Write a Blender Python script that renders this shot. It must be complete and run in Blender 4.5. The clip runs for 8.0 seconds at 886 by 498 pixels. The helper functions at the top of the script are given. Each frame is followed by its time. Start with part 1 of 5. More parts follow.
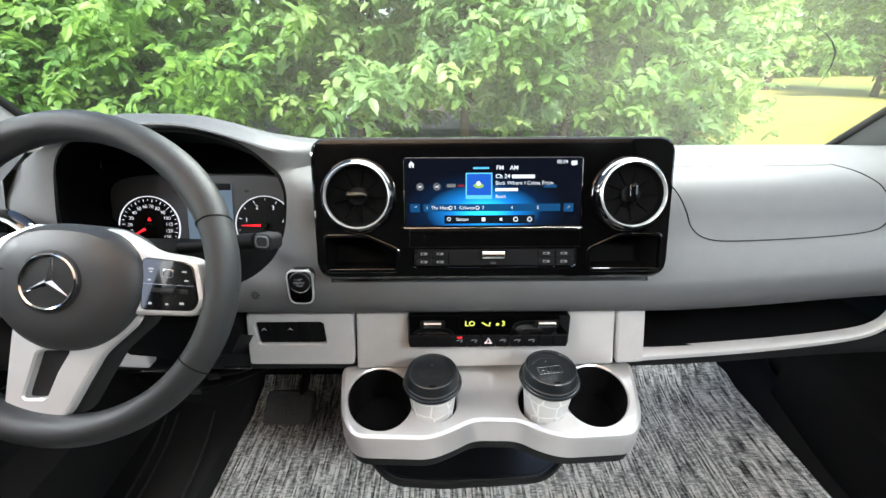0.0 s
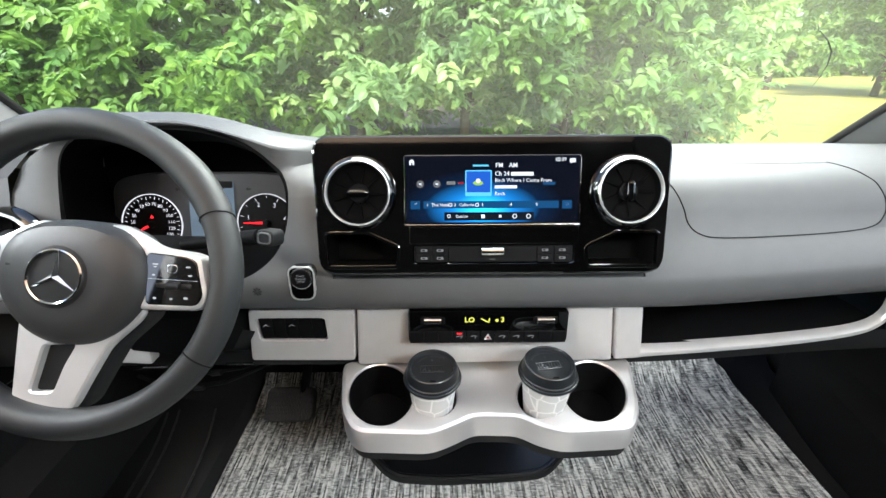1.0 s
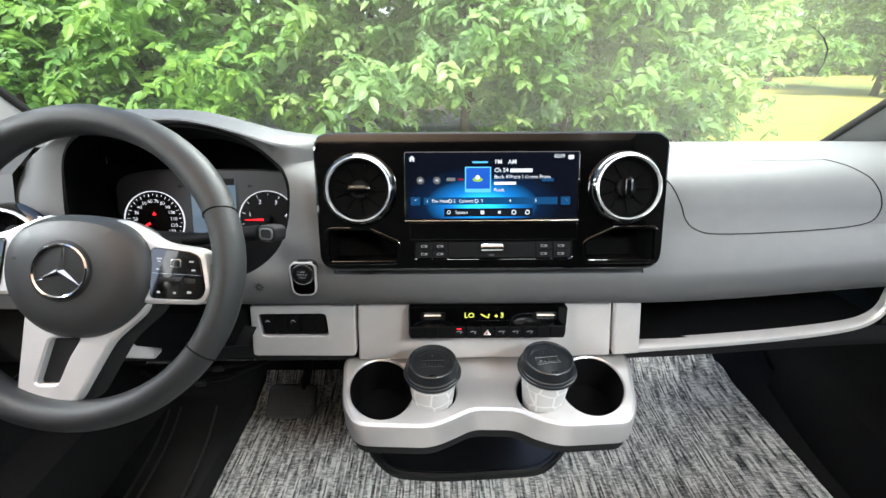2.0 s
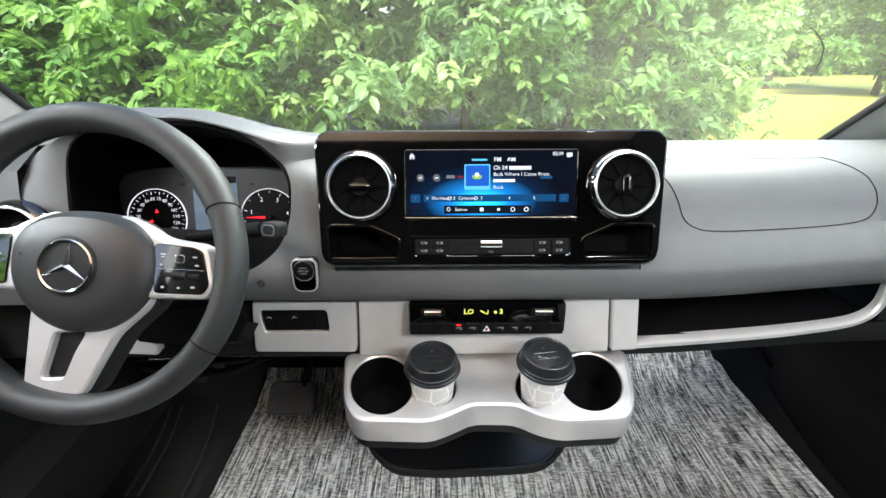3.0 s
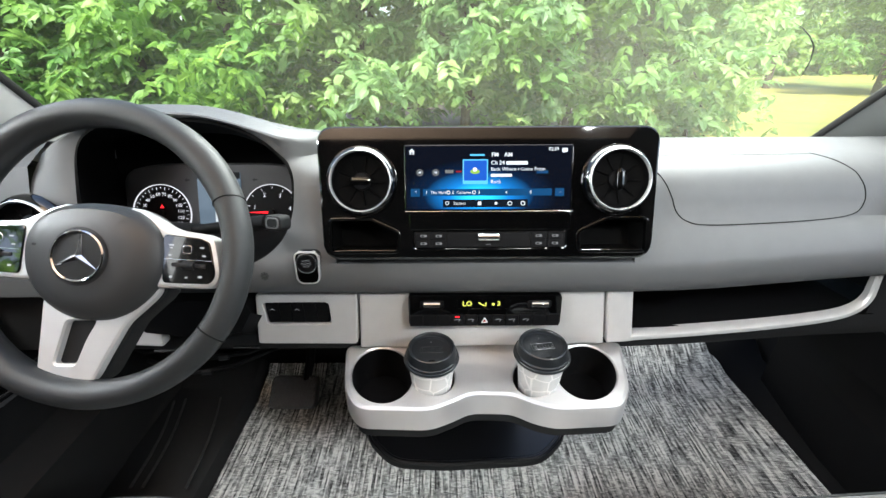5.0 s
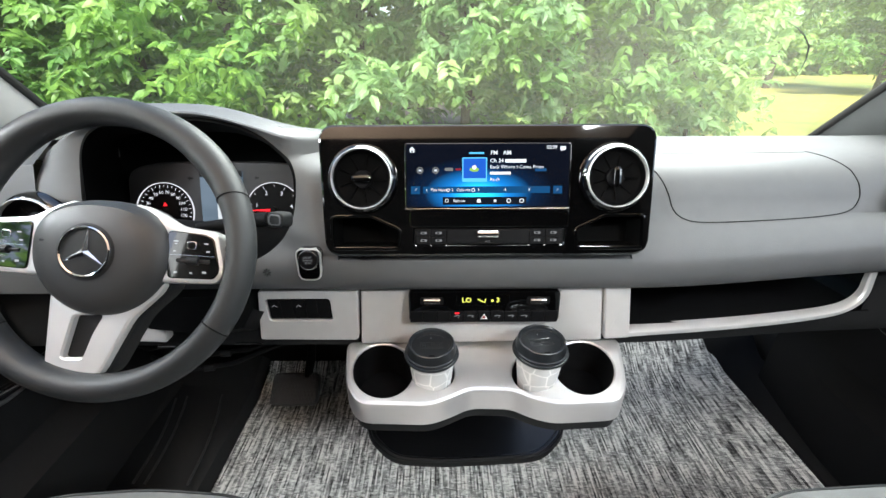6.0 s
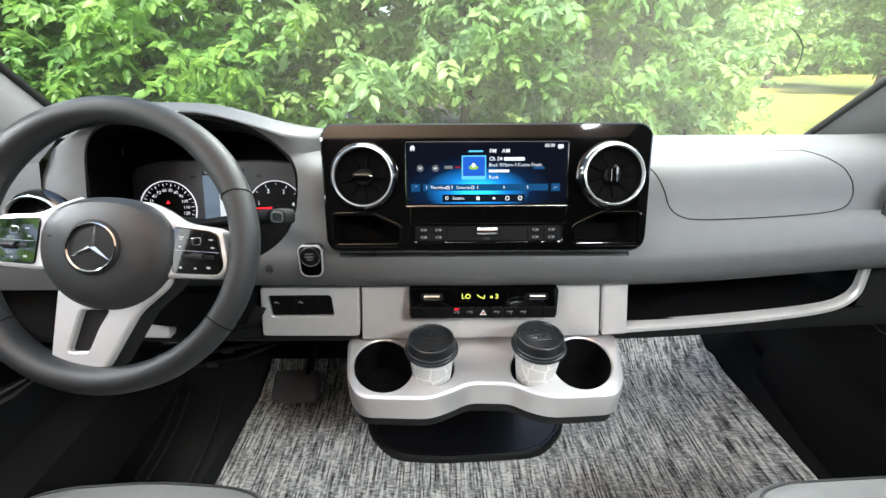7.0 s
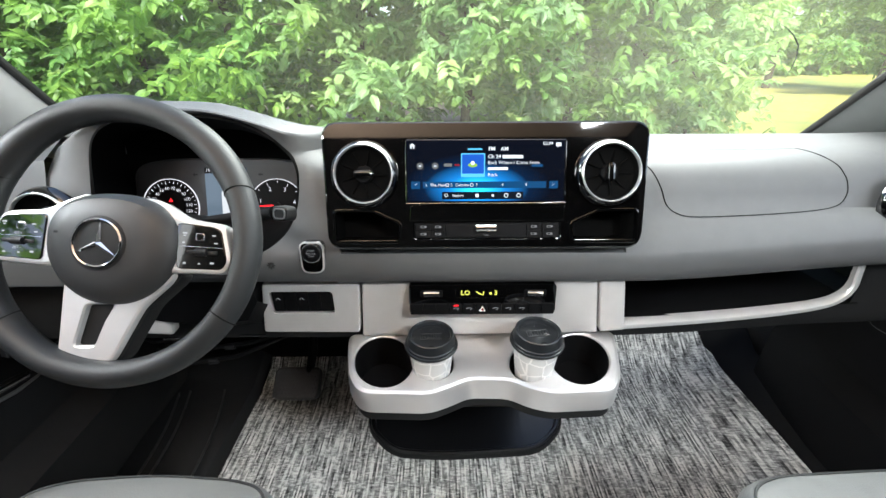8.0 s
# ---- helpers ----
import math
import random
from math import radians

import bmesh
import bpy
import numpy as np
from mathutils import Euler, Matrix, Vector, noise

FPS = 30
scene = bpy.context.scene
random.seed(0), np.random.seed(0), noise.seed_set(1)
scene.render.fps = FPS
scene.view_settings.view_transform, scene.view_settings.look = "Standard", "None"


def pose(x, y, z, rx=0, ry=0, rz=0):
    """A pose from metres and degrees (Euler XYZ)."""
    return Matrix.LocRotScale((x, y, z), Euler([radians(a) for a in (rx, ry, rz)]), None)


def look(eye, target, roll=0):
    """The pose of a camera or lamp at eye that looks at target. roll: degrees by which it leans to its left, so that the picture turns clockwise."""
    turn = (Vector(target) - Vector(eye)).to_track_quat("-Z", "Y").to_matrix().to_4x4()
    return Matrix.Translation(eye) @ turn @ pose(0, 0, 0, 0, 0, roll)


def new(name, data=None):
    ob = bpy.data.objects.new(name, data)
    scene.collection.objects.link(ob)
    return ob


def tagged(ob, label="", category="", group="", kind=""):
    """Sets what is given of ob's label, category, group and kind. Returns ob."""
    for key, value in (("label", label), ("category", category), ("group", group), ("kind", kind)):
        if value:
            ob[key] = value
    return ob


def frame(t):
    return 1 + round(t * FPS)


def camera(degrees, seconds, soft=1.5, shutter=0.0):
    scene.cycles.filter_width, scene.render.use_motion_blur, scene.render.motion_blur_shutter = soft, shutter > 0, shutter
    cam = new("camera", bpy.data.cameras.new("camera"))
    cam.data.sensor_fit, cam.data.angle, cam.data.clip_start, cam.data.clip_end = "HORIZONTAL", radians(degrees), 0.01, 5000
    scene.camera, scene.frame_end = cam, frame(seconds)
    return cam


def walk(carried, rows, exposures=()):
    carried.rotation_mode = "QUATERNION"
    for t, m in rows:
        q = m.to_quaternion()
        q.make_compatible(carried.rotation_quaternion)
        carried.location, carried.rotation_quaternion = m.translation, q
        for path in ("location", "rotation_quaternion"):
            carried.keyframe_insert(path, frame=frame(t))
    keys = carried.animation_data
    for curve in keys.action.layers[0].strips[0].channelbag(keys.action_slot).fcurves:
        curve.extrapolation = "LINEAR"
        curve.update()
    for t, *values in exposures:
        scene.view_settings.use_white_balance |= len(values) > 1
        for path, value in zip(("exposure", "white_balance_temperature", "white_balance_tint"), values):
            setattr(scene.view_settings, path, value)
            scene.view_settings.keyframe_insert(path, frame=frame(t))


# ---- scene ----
cam = camera(96.0, 8.0)
PATH = [
    (0, (-0.073, -0.516, 1.066), (-0.063, 1.27, 0.165), -0.2),
    (0.5, (-0.073, -0.52, 1.065), (-0.063, 1.266, 0.164), -0.2),
    (1, (-0.073, -0.524, 1.065), (-0.063, 1.261, 0.163), -0.2),
    (1.5, (-0.073, -0.528, 1.064), (-0.063, 1.256, 0.161), -0.2),
    (3, (-0.072, -0.54, 1.062), (-0.064, 1.243, 0.157), -0.2),
    (3.5, (-0.072, -0.544, 1.062), (-0.064, 1.238, 0.155), -0.2),
    (4, (-0.072, -0.549, 1.062), (-0.063, 1.234, 0.154), -0.2),
    (4.5, (-0.071, -0.554, 1.061), (-0.063, 1.229, 0.154), -0.2),
    (6, (-0.07, -0.569, 1.06), (-0.063, 1.213, 0.153), -0.2),
    (6.5, (-0.07, -0.574, 1.06), (-0.063, 1.208, 0.152), -0.2),
    (7, (-0.07, -0.58, 1.06), (-0.062, 1.203, 0.152), -0.2),
    (7.5, (-0.069, -0.585, 1.06), (-0.062, 1.197, 0.152), -0.2),
    (8, (-0.069, -0.59, 1.059), (-0.062, 1.192, 0.152), -0.2),
]
walk(cam, [(t, look(eye, target, roll)) for t, eye, target, roll in PATH], exposures=[(0.0, 1.8), (8.0, 1.8)])

# ---- daylight ----
SUN_ELEV, SUN_TURN = 52.0, 180.0
world = bpy.data.worlds.new("sky")
world.use_nodes = True
scene.world = world
wn = world.node_tree.nodes
sky = wn.new("ShaderNodeTexSky")
sky.sky_type = 'NISHITA'
sky.sun_disc = False
sky.sun_elevation = radians(SUN_ELEV)
sky.sun_rotation = radians(SUN_TURN)
sky.dust_density = 3.0
wn["Background"].inputs["Strength"].default_value = 0.15
world.node_tree.links.new(sky.outputs[0], wn["Background"].inputs["Color"])

sun = new("sun", bpy.data.lights.new("sun", 'SUN'))
sun.data.energy, sun.data.angle, sun.data.color = 4.3, radians(14.0), (1.0, 0.97, 0.91)
_a = radians(SUN_TURN)
_d = Vector((math.sin(_a) * math.cos(radians(SUN_ELEV)), math.cos(_a) * math.cos(radians(SUN_ELEV)), math.sin(radians(SUN_ELEV))))
sun.matrix_world = look(_d * 30, (0, 0, 0))


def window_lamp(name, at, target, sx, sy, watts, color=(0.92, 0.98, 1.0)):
    """An area lamp: daylight that enters through one opening of the cab, or an added fill."""
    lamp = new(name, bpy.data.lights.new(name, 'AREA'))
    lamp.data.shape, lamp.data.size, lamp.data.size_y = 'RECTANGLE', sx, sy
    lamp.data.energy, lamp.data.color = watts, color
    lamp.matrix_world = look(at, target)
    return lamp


window_lamp("windscreen_daylight", (0.26, 0.34, 1.34), (0.26, 0.12, 0.84), 1.25, 0.50, 14.5, (0.97, 1.0, 0.95))
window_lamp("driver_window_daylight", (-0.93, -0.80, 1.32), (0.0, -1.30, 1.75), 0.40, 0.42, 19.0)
# Added fill to brighten the driver's side; there is no quarter window.
window_lamp("driver_side_fill", (-0.88, -0.12, 1.22), (-0.45, 0.0, 0.75), 0.30, 0.30, 6.2)
window_lamp("passenger_window_daylight", (0.95, -0.52, 1.28), (0.0, -0.45, 0.85), 0.65, 0.5, 1.8)
# Added lamp below the closed ceiling: fills the floor, makes the console's white reflection.
window_lamp("roof_fill", (0.66, -1.08, 1.71), (0.0, -0.20, 0.1), 0.17, 0.20, 1.9).data.spread = radians(75)

# ---- materials ----


def material(name, color, rough=0.5, metal=0.0, spread=0.12, scale=40.0, bump=0.0, bump_scale=400.0, second=None, coat=0.0, spec=0.5):
    """A surface with grain and slow stains: colour varies by spread at two scales, and bump gives fine relief."""
    m = bpy.data.materials.new(name)
    m.use_nodes = True
    nt = m.node_tree
    b = nt.nodes["Principled BSDF"]
    b.inputs["Metallic"].default_value = metal
    b.inputs["Specular IOR Level"].default_value = spec
    b.inputs["Coat Weight"].default_value = coat
    b.inputs["Coat Roughness"].default_value = 0.03
    co = nt.nodes.new("ShaderNodeTexCoord")
    n1, n2 = nt.nodes.new("ShaderNodeTexNoise"), nt.nodes.new("ShaderNodeTexNoise")
    n1.inputs["Scale"].default_value, n1.inputs["Detail"].default_value = scale, 6
    n2.inputs["Scale"].default_value, n2.inputs["Detail"].default_value = scale * 0.12, 3
    add = nt.nodes.new("ShaderNodeMath")
    add.operation = 'ADD'
    mul = nt.nodes.new("ShaderNodeMath")
    mul.operation, mul.inputs[1].default_value = 'MULTIPLY', 0.5
    ramp = nt.nodes.new("ShaderNodeValToRGB")
    c0 = [c * (1 - spread) for c in color]
    c1 = [min(1, c * (1 + spread)) for c in (second or color)]
    ramp.color_ramp.elements[0].position, ramp.color_ramp.elements[1].position = 0.3, 0.7
    ramp.color_ramp.elements[0].color, ramp.color_ramp.elements[1].color = (*c0, 1), (*c1, 1)
    L = nt.links.new
    L(co.outputs["Object"], n1.inputs["Vector"])
    L(co.outputs["Object"], n2.inputs["Vector"])
    L(n1.outputs["Fac"], add.inputs[0])
    L(n2.outputs["Fac"], add.inputs[1])
    L(add.outputs[0], mul.inputs[0])
    L(mul.outputs[0], ramp.inputs["Fac"])
    L(ramp.outputs["Color"], b.inputs["Base Color"])
    rr = nt.nodes.new("ShaderNodeMapRange")
    rr.inputs["To Min"].default_value, rr.inputs["To Max"].default_value = max(0.0, rough * 0.85), min(1.0, rough * 1.15)
    L(n2.outputs["Fac"], rr.inputs["Value"])
    L(rr.outputs[0], b.inputs["Roughness"])
    if bump:
        nb, bp = nt.nodes.new("ShaderNodeTexNoise"), nt.nodes.new("ShaderNodeBump")
        nb.inputs["Scale"].default_value, nb.inputs["Detail"].default_value = bump_scale, 3
        bp.inputs["Strength"].default_value, bp.inputs["Distance"].default_value = bump, 0.001
        L(co.outputs["Object"], nb.inputs["Vector"])
        L(nb.outputs["Fac"], bp.inputs["Height"])
        L(bp.outputs["Normal"], b.inputs["Normal"])
    return m


def glowing(name, color, strength):
    """A lit display element."""
    m = bpy.data.materials.new(name)
    m.use_nodes = True
    b = m.node_tree.nodes["Principled BSDF"]
    b.inputs["Base Color"].default_value = (0.002, 0.002, 0.002, 1)
    b.inputs["Roughness"].default_value = 0.15
    b.inputs["Specular IOR Level"].default_value = 0.2
    b.inputs["Emission Color"].default_value = (*color, 1)
    b.inputs["Emission Strength"].default_value = strength
    return m


M_DASH = material("dash_soft_plastic", (0.072, 0.074, 0.076), 0.52, bump=0.35, bump_scale=900, spread=0.08)
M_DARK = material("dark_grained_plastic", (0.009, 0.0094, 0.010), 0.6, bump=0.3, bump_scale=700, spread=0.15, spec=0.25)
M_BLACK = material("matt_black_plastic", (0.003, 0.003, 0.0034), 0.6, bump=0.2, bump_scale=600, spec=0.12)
M_PIANO = material("piano_black_lacquer", (0.0009, 0.0009, 0.001), 0.05, spread=0.1, coat=1.0)
M_COVER = material("fine_grained_cover", (0.026, 0.027, 0.028), 0.42, bump=0.25, bump_scale=1600, spread=0.06, spec=0.4)
M_SILVER = material("satin_silver_paint", (0.60, 0.595, 0.59), 0.34, metal=0.5, spread=0.04, bump=0.05, bump_scale=1500)
M_TRIM = material("warm_silver_trim", (0.56, 0.55, 0.54), 0.40, metal=0.3, spread=0.05, bump=0.08, bump_scale=1400)
M_CHROME = material("chrome", (0.75, 0.75, 0.76), 0.12, metal=1.0, spread=0.03)
M_TRAY = material("tray_silver_paint", (0.56, 0.555, 0.555), 0.31, metal=0.62, spread=0.04, bump=0.05, bump_scale=1500)
M_SATIN = material("satin_chrome", (0.62, 0.62, 0.63), 0.26, metal=1.0, spread=0.04)
M_LEATHER = material("black_leather", (0.016, 0.0175, 0.0185), 0.48, bump=0.3, bump_scale=1200, spread=0.12, spec=0.4)
M_SEAT = material("grey_seat_leather", (0.10, 0.105, 0.105), 0.48, bump=0.5, bump_scale=450, spread=0.1)
M_RUBBER = material("black_rubber", (0.014, 0.014, 0.014), 0.6, bump=0.3, bump_scale=300)
# One pillar cloth in two tones: light and shade of each side in the colour.
M_PILLAR_LIT = material("lit_pillar_cloth", (0.48, 0.485, 0.48), 0.8, bump=0.4, bump_scale=1200, spread=0.06)
M_PILLAR_SHADED = material("shaded_pillar_cloth", (0.10, 0.105, 0.105), 0.8, bump=0.4, bump_scale=1200, spread=0.08)
M_LINER = material("tan_headliner", (0.70, 0.48, 0.34), 0.75, scale=8, spread=0.15)
M_WALL = material("cab_wall_lining", (0.018, 0.017, 0.016), 0.8, scale=6, spread=0.12)
M_LID = material("cup_lid_plastic", (0.008, 0.0095, 0.011), 0.32, bump=0.1, bump_scale=300)
M_WHITE = material("white_print", (0.75, 0.75, 0.75), 0.5, spread=0.02)
M_MARK = glowing("dial_white", (0.9, 0.92, 1.0), 0.3)
M_RED = glowing("needle_red", (1.0, 0.02, 0.03), 0.6)
M_ICON = glowing("icon_white", (0.85, 0.92, 1.0), 0.4)
M_ICON_DIM = glowing("icon_grey", (0.55, 0.58, 0.6), 0.12)
M_KEY = glowing("key_print", (0.8, 0.84, 0.88), 0.22)
M_AMBER = glowing("climate_digits", (0.85, 0.85, 0.15), 0.4)


def weave_material():
    """Grey tweed carpet: long pale and dark threads across each other."""
    m = material("grey_tweed_carpet", (0.2, 0.2, 0.2), 0.95, bump=0.0)
    nt = m.node_tree
    L = nt.links.new
    b = nt.nodes["Principled BSDF"]
    co = nt.nodes.new("ShaderNodeTexCoord")
    apart = nt.nodes.new("ShaderNodeSeparateXYZ")
    L(co.outputs["Object"], apart.inputs[0])

    def calc(op, a, b=None, c=None):
        n = nt.nodes.new("ShaderNodeMath")
        n.operation = op
        for k, v in enumerate((a, b, c)):
            if isinstance(v, (int, float)):
                n.inputs[k].default_value = v
            elif v is not None:
                L(v, n.inputs[k])
        return n.outputs[0]

    def threads(across, along, width, length, seed):
        """Threads side by side, each with its own pale and dark stretches."""
        row = calc('FLOOR', calc('DIVIDE', across, width))
        at = nt.nodes.new("ShaderNodeCombineXYZ")
        L(calc('MULTIPLY', row, 7.313), at.inputs[0])
        L(calc('DIVIDE', along, length), at.inputs[1])
        at.inputs[2].default_value = seed
        nz = nt.nodes.new("ShaderNodeTexNoise")
        nz.inputs["Scale"].default_value, nz.inputs["Detail"].default_value = 1.0, 3
        L(at.outputs[0], nz.inputs["Vector"])
        return nz.outputs["Fac"]

    run = calc('MULTIPLY_ADD', apart.outputs["Z"], 0.9, apart.outputs["Y"])
    warp = threads(apart.outputs["X"], run, 0.0044, 0.085, 0.0)
    weft = threads(run, apart.outputs["X"], 0.0032, 0.018, 9.0)
    fuzz = nt.nodes.new("ShaderNodeTexNoise")
    fuzz.inputs["Scale"].default_value, fuzz.inputs["Detail"].default_value = 520.0, 2
    L(co.outputs["Object"], fuzz.inputs["Vector"])
    total = calc('ADD', calc('ADD', calc('MULTIPLY', warp, 1.60), calc('MULTIPLY', weft, 0.95)), calc('MULTIPLY', fuzz.outputs["Fac"], 0.45))
    ramp = nt.nodes.new("ShaderNodeValToRGB")
    mr = nt.nodes.new("ShaderNodeMapRange")
    mr.inputs["From Min"].default_value, mr.inputs["From Max"].default_value = 1.12, 1.82
    L(total, mr.inputs["Value"])
    L(mr.outputs[0], ramp.inputs["Fac"])
    e = ramp.color_ramp.elements
    e[0].position, e[0].color = 0.12, (0.02, 0.02, 0.021, 1)
    e[1].position, e[1].color = 0.85, (0.62, 0.62, 0.60, 1)
    e.new(0.5).color = (0.235, 0.238, 0.235, 1)
    L(ramp.outputs["Color"], b.inputs["Base Color"])
    bp = nt.nodes.new("ShaderNodeBump")
    bp.inputs["Strength"].default_value, bp.inputs["Distance"].default_value = 0.7, 0.002
    L(total, bp.inputs["Height"])
    L(bp.outputs["Normal"], b.inputs["Normal"])
    return m


def leaf_material(name, dark, light, through_light=0.5):
    """Leaves that differ one by one and let light through."""
    m = bpy.data.materials.new(name)
    m.use_nodes = True
    nt = m.node_tree
    L = nt.links.new
    b, out = nt.nodes["Principled BSDF"], nt.nodes["Material Output"]
    geo, ramp = nt.nodes.new("ShaderNodeNewGeometry"), nt.nodes.new("ShaderNodeValToRGB")
    ramp.color_ramp.elements[0].color, ramp.color_ramp.elements[1].color = (*dark, 1), (*light, 1)
    L(geo.outputs["Random Per Island"], ramp.inputs["Fac"])
    co, nz, mix = nt.nodes.new("ShaderNodeTexCoord"), nt.nodes.new("ShaderNodeTexNoise"), nt.nodes.new("ShaderNodeMix")
    nz.inputs["Scale"].default_value = 1.1
    L(co.outputs["Object"], nz.inputs["Vector"])
    mix.data_type, mix.blend_type = 'RGBA', 'MULTIPLY'
    mix.inputs["Factor"].default_value = 0.6
    L(ramp.outputs["Color"], mix.inputs["A"])
    r2 = nt.nodes.new("ShaderNodeValToRGB")
    r2.color_ramp.elements[0].position, r2.color_ramp.elements[0].color = 0.35, (0.55, 0.75, 0.8, 1)
    r2.color_ramp.elements[1].position, r2.color_ramp.elements[1].color = 0.62, (1.15, 1.1, 0.8, 1)
    L(nz.outputs["Fac"], r2.inputs["Fac"])
    L(r2.outputs["Color"], mix.inputs["B"])
    L(mix.outputs["Result"], b.inputs["Base Color"])
    b.inputs["Roughness"].default_value = 0.45
    tr, ms = nt.nodes.new("ShaderNodeBsdfTranslucent"), nt.nodes.new("ShaderNodeMixShader")
    ms.inputs[0].default_value = through_light
    L(mix.outputs["Result"], tr.inputs["Color"])
    L(b.outputs[0], ms.inputs[1])
    L(tr.outputs[0], ms.inputs[2])
    L(ms.outputs[0], out.inputs["Surface"])
    return m


M_CARPET = weave_material()
M_LEAF = leaf_material("ash_leaves", (0.11, 0.23, 0.06), (0.25, 0.44, 0.12), 0.58)
M_LEAF2 = leaf_material("pale_leaves", (0.17, 0.30, 0.11), (0.33, 0.48, 0.20), 0.58)
M_LEAF3 = leaf_material("bright_leaves", (0.12, 0.25, 0.06), (0.27, 0.46, 0.11), 0.58)
M_WOODS = leaf_material("far_leaves", (0.13, 0.24, 0.06), (0.28, 0.42, 0.12))
M_BARK = material("bark", (0.06, 0.048, 0.036), 0.9, scale=14, spread=0.4, bump=0.8, bump_scale=40)
M_GRASS = material("mown_grass", (0.085, 0.155, 0.035), 0.9, scale=0.5, spread=0.3, second=(0.27, 0.21, 0.04), bump=0.6, bump_scale=60)

# ---- mesh helpers ----


def base_pose(ob):
    m = ob.matrix_basis.copy()
    return base_pose(ob.parent) @ ob.matrix_parent_inverse @ m if ob.parent else m


def thing(name, at, label, category, group="", kind=""):
    ob = new(name)
    ob.empty_display_size = 0.05
    ob.matrix_basis = Matrix.Translation(at)
    return tagged(ob, label, category, group, kind)


def part(name, bm, mat, parent=None, label="", smooth=True, m=None):
    """Links a bmesh, made in world places or in the frame m, as one mesh under a thing or a part."""
    if m is not None:
        bm.transform(m)
    bmesh.ops.recalc_face_normals(bm, faces=bm.faces[:])
    me = bpy.data.meshes.new(name)
    if smooth:
        for f in bm.faces:
            f.smooth = True
        for e in bm.edges:
            if len(e.link_faces) == 2:
                w, (fa, fb) = e.calc_face_angle(0), e.link_faces
                a, b = sorted((fa.calc_area(), fb.calc_area()))
                if w > 0.6 or (w > 0.12 and (b > 12 * a or len(fa.verts) > 4 or len(fb.verts) > 4)):
                    e.smooth = False
    bm.to_mesh(me)
    bm.free()
    me.materials.append(mat)
    ob = new(name, me)
    if parent:
        ob.parent = parent
        ob.matrix_parent_inverse = base_pose(parent).inverted()
    if label:
        ob["label"] = label
    return ob


def leaning(origin, tilt, yaw=0.0, spin=0.0):
    """A frame on a surface that faces the seats and leans back: x to the right, y up along it, z out of it."""
    t, w = radians(tilt), radians(yaw)
    X = Vector((math.cos(w), math.sin(w), 0))
    n0 = Vector((math.sin(w), -math.cos(w), 0))
    N = n0 * math.cos(t) + Vector((0, 0, math.sin(t)))
    U = -n0 * math.sin(t) + Vector((0, 0, math.cos(t)))
    m = Matrix((X, U, N)).transposed().to_4x4()
    return Matrix.Translation(origin) @ m @ Matrix.Rotation(radians(spin), 4, 'Z')


FLAT = Matrix.Identity(4)


def rrect(x0, y0, x1, y1, r, n=6):
    pts = []
    for cx, cy, a in ((x1 - r, y1 - r, 0), (x0 + r, y1 - r, 90), (x0 + r, y0 + r, 180), (x1 - r, y0 + r, 270)):
        for i in range(n + 1):
            w = radians(a + 90 * i / n)
            pts.append((cx + r * math.cos(w), cy + r * math.sin(w)))
    return pts


def circle(cx, cy, r, n=48, ry=None):
    return [(cx + r * math.cos(2 * math.pi * i / n), cy + (ry or r) * math.sin(2 * math.pi * i / n)) for i in range(n)]


def rounded(pts, r, n=5):
    """A polygon with its corners rounded."""
    out = []
    k = len(pts)
    for i in range(k):
        p, a, b = Vector(pts[i]), Vector(pts[i - 1]), Vector(pts[(i + 1) % k])
        da, db = (a - p), (b - p)
        ra = min(r, da.length * 0.45, db.length * 0.45)
        s, e = p + da.normalized() * ra, p + db.normalized() * ra
        for j in range(n + 1):
            t = j / n
            out.append(tuple(s * (1 - t) ** 2 + p * 2 * t * (1 - t) + e * t * t))
    return out


def inset(pts, d):
    """The outline moved inwards by d (outline counter-clockwise)."""
    k = len(pts)
    area = sum(pts[i - 1][0] * pts[i][1] - pts[i][0] * pts[i - 1][1] for i in range(k))
    sg = 1 if area > 0 else -1
    out = []
    for i in range(k):
        a, b = Vector(pts[i - 1]), Vector(pts[(i + 1) % k])
        t = (b - a)
        t = t.normalized() if t.length > 1e-9 else Vector((1, 0))
        out.append((pts[i][0] - sg * t.y * d, pts[i][1] + sg * t.x * d))
    return out


def ring_of(bm, pts, z):
    return [bm.verts.new((x, y, z)) for x, y in pts]


def bridge(bm, a, b):
    k = len(a)
    for i in range(k):
        j = (i + 1) % k
        bm.faces.new((a[i], a[j], b[j], b[i]))


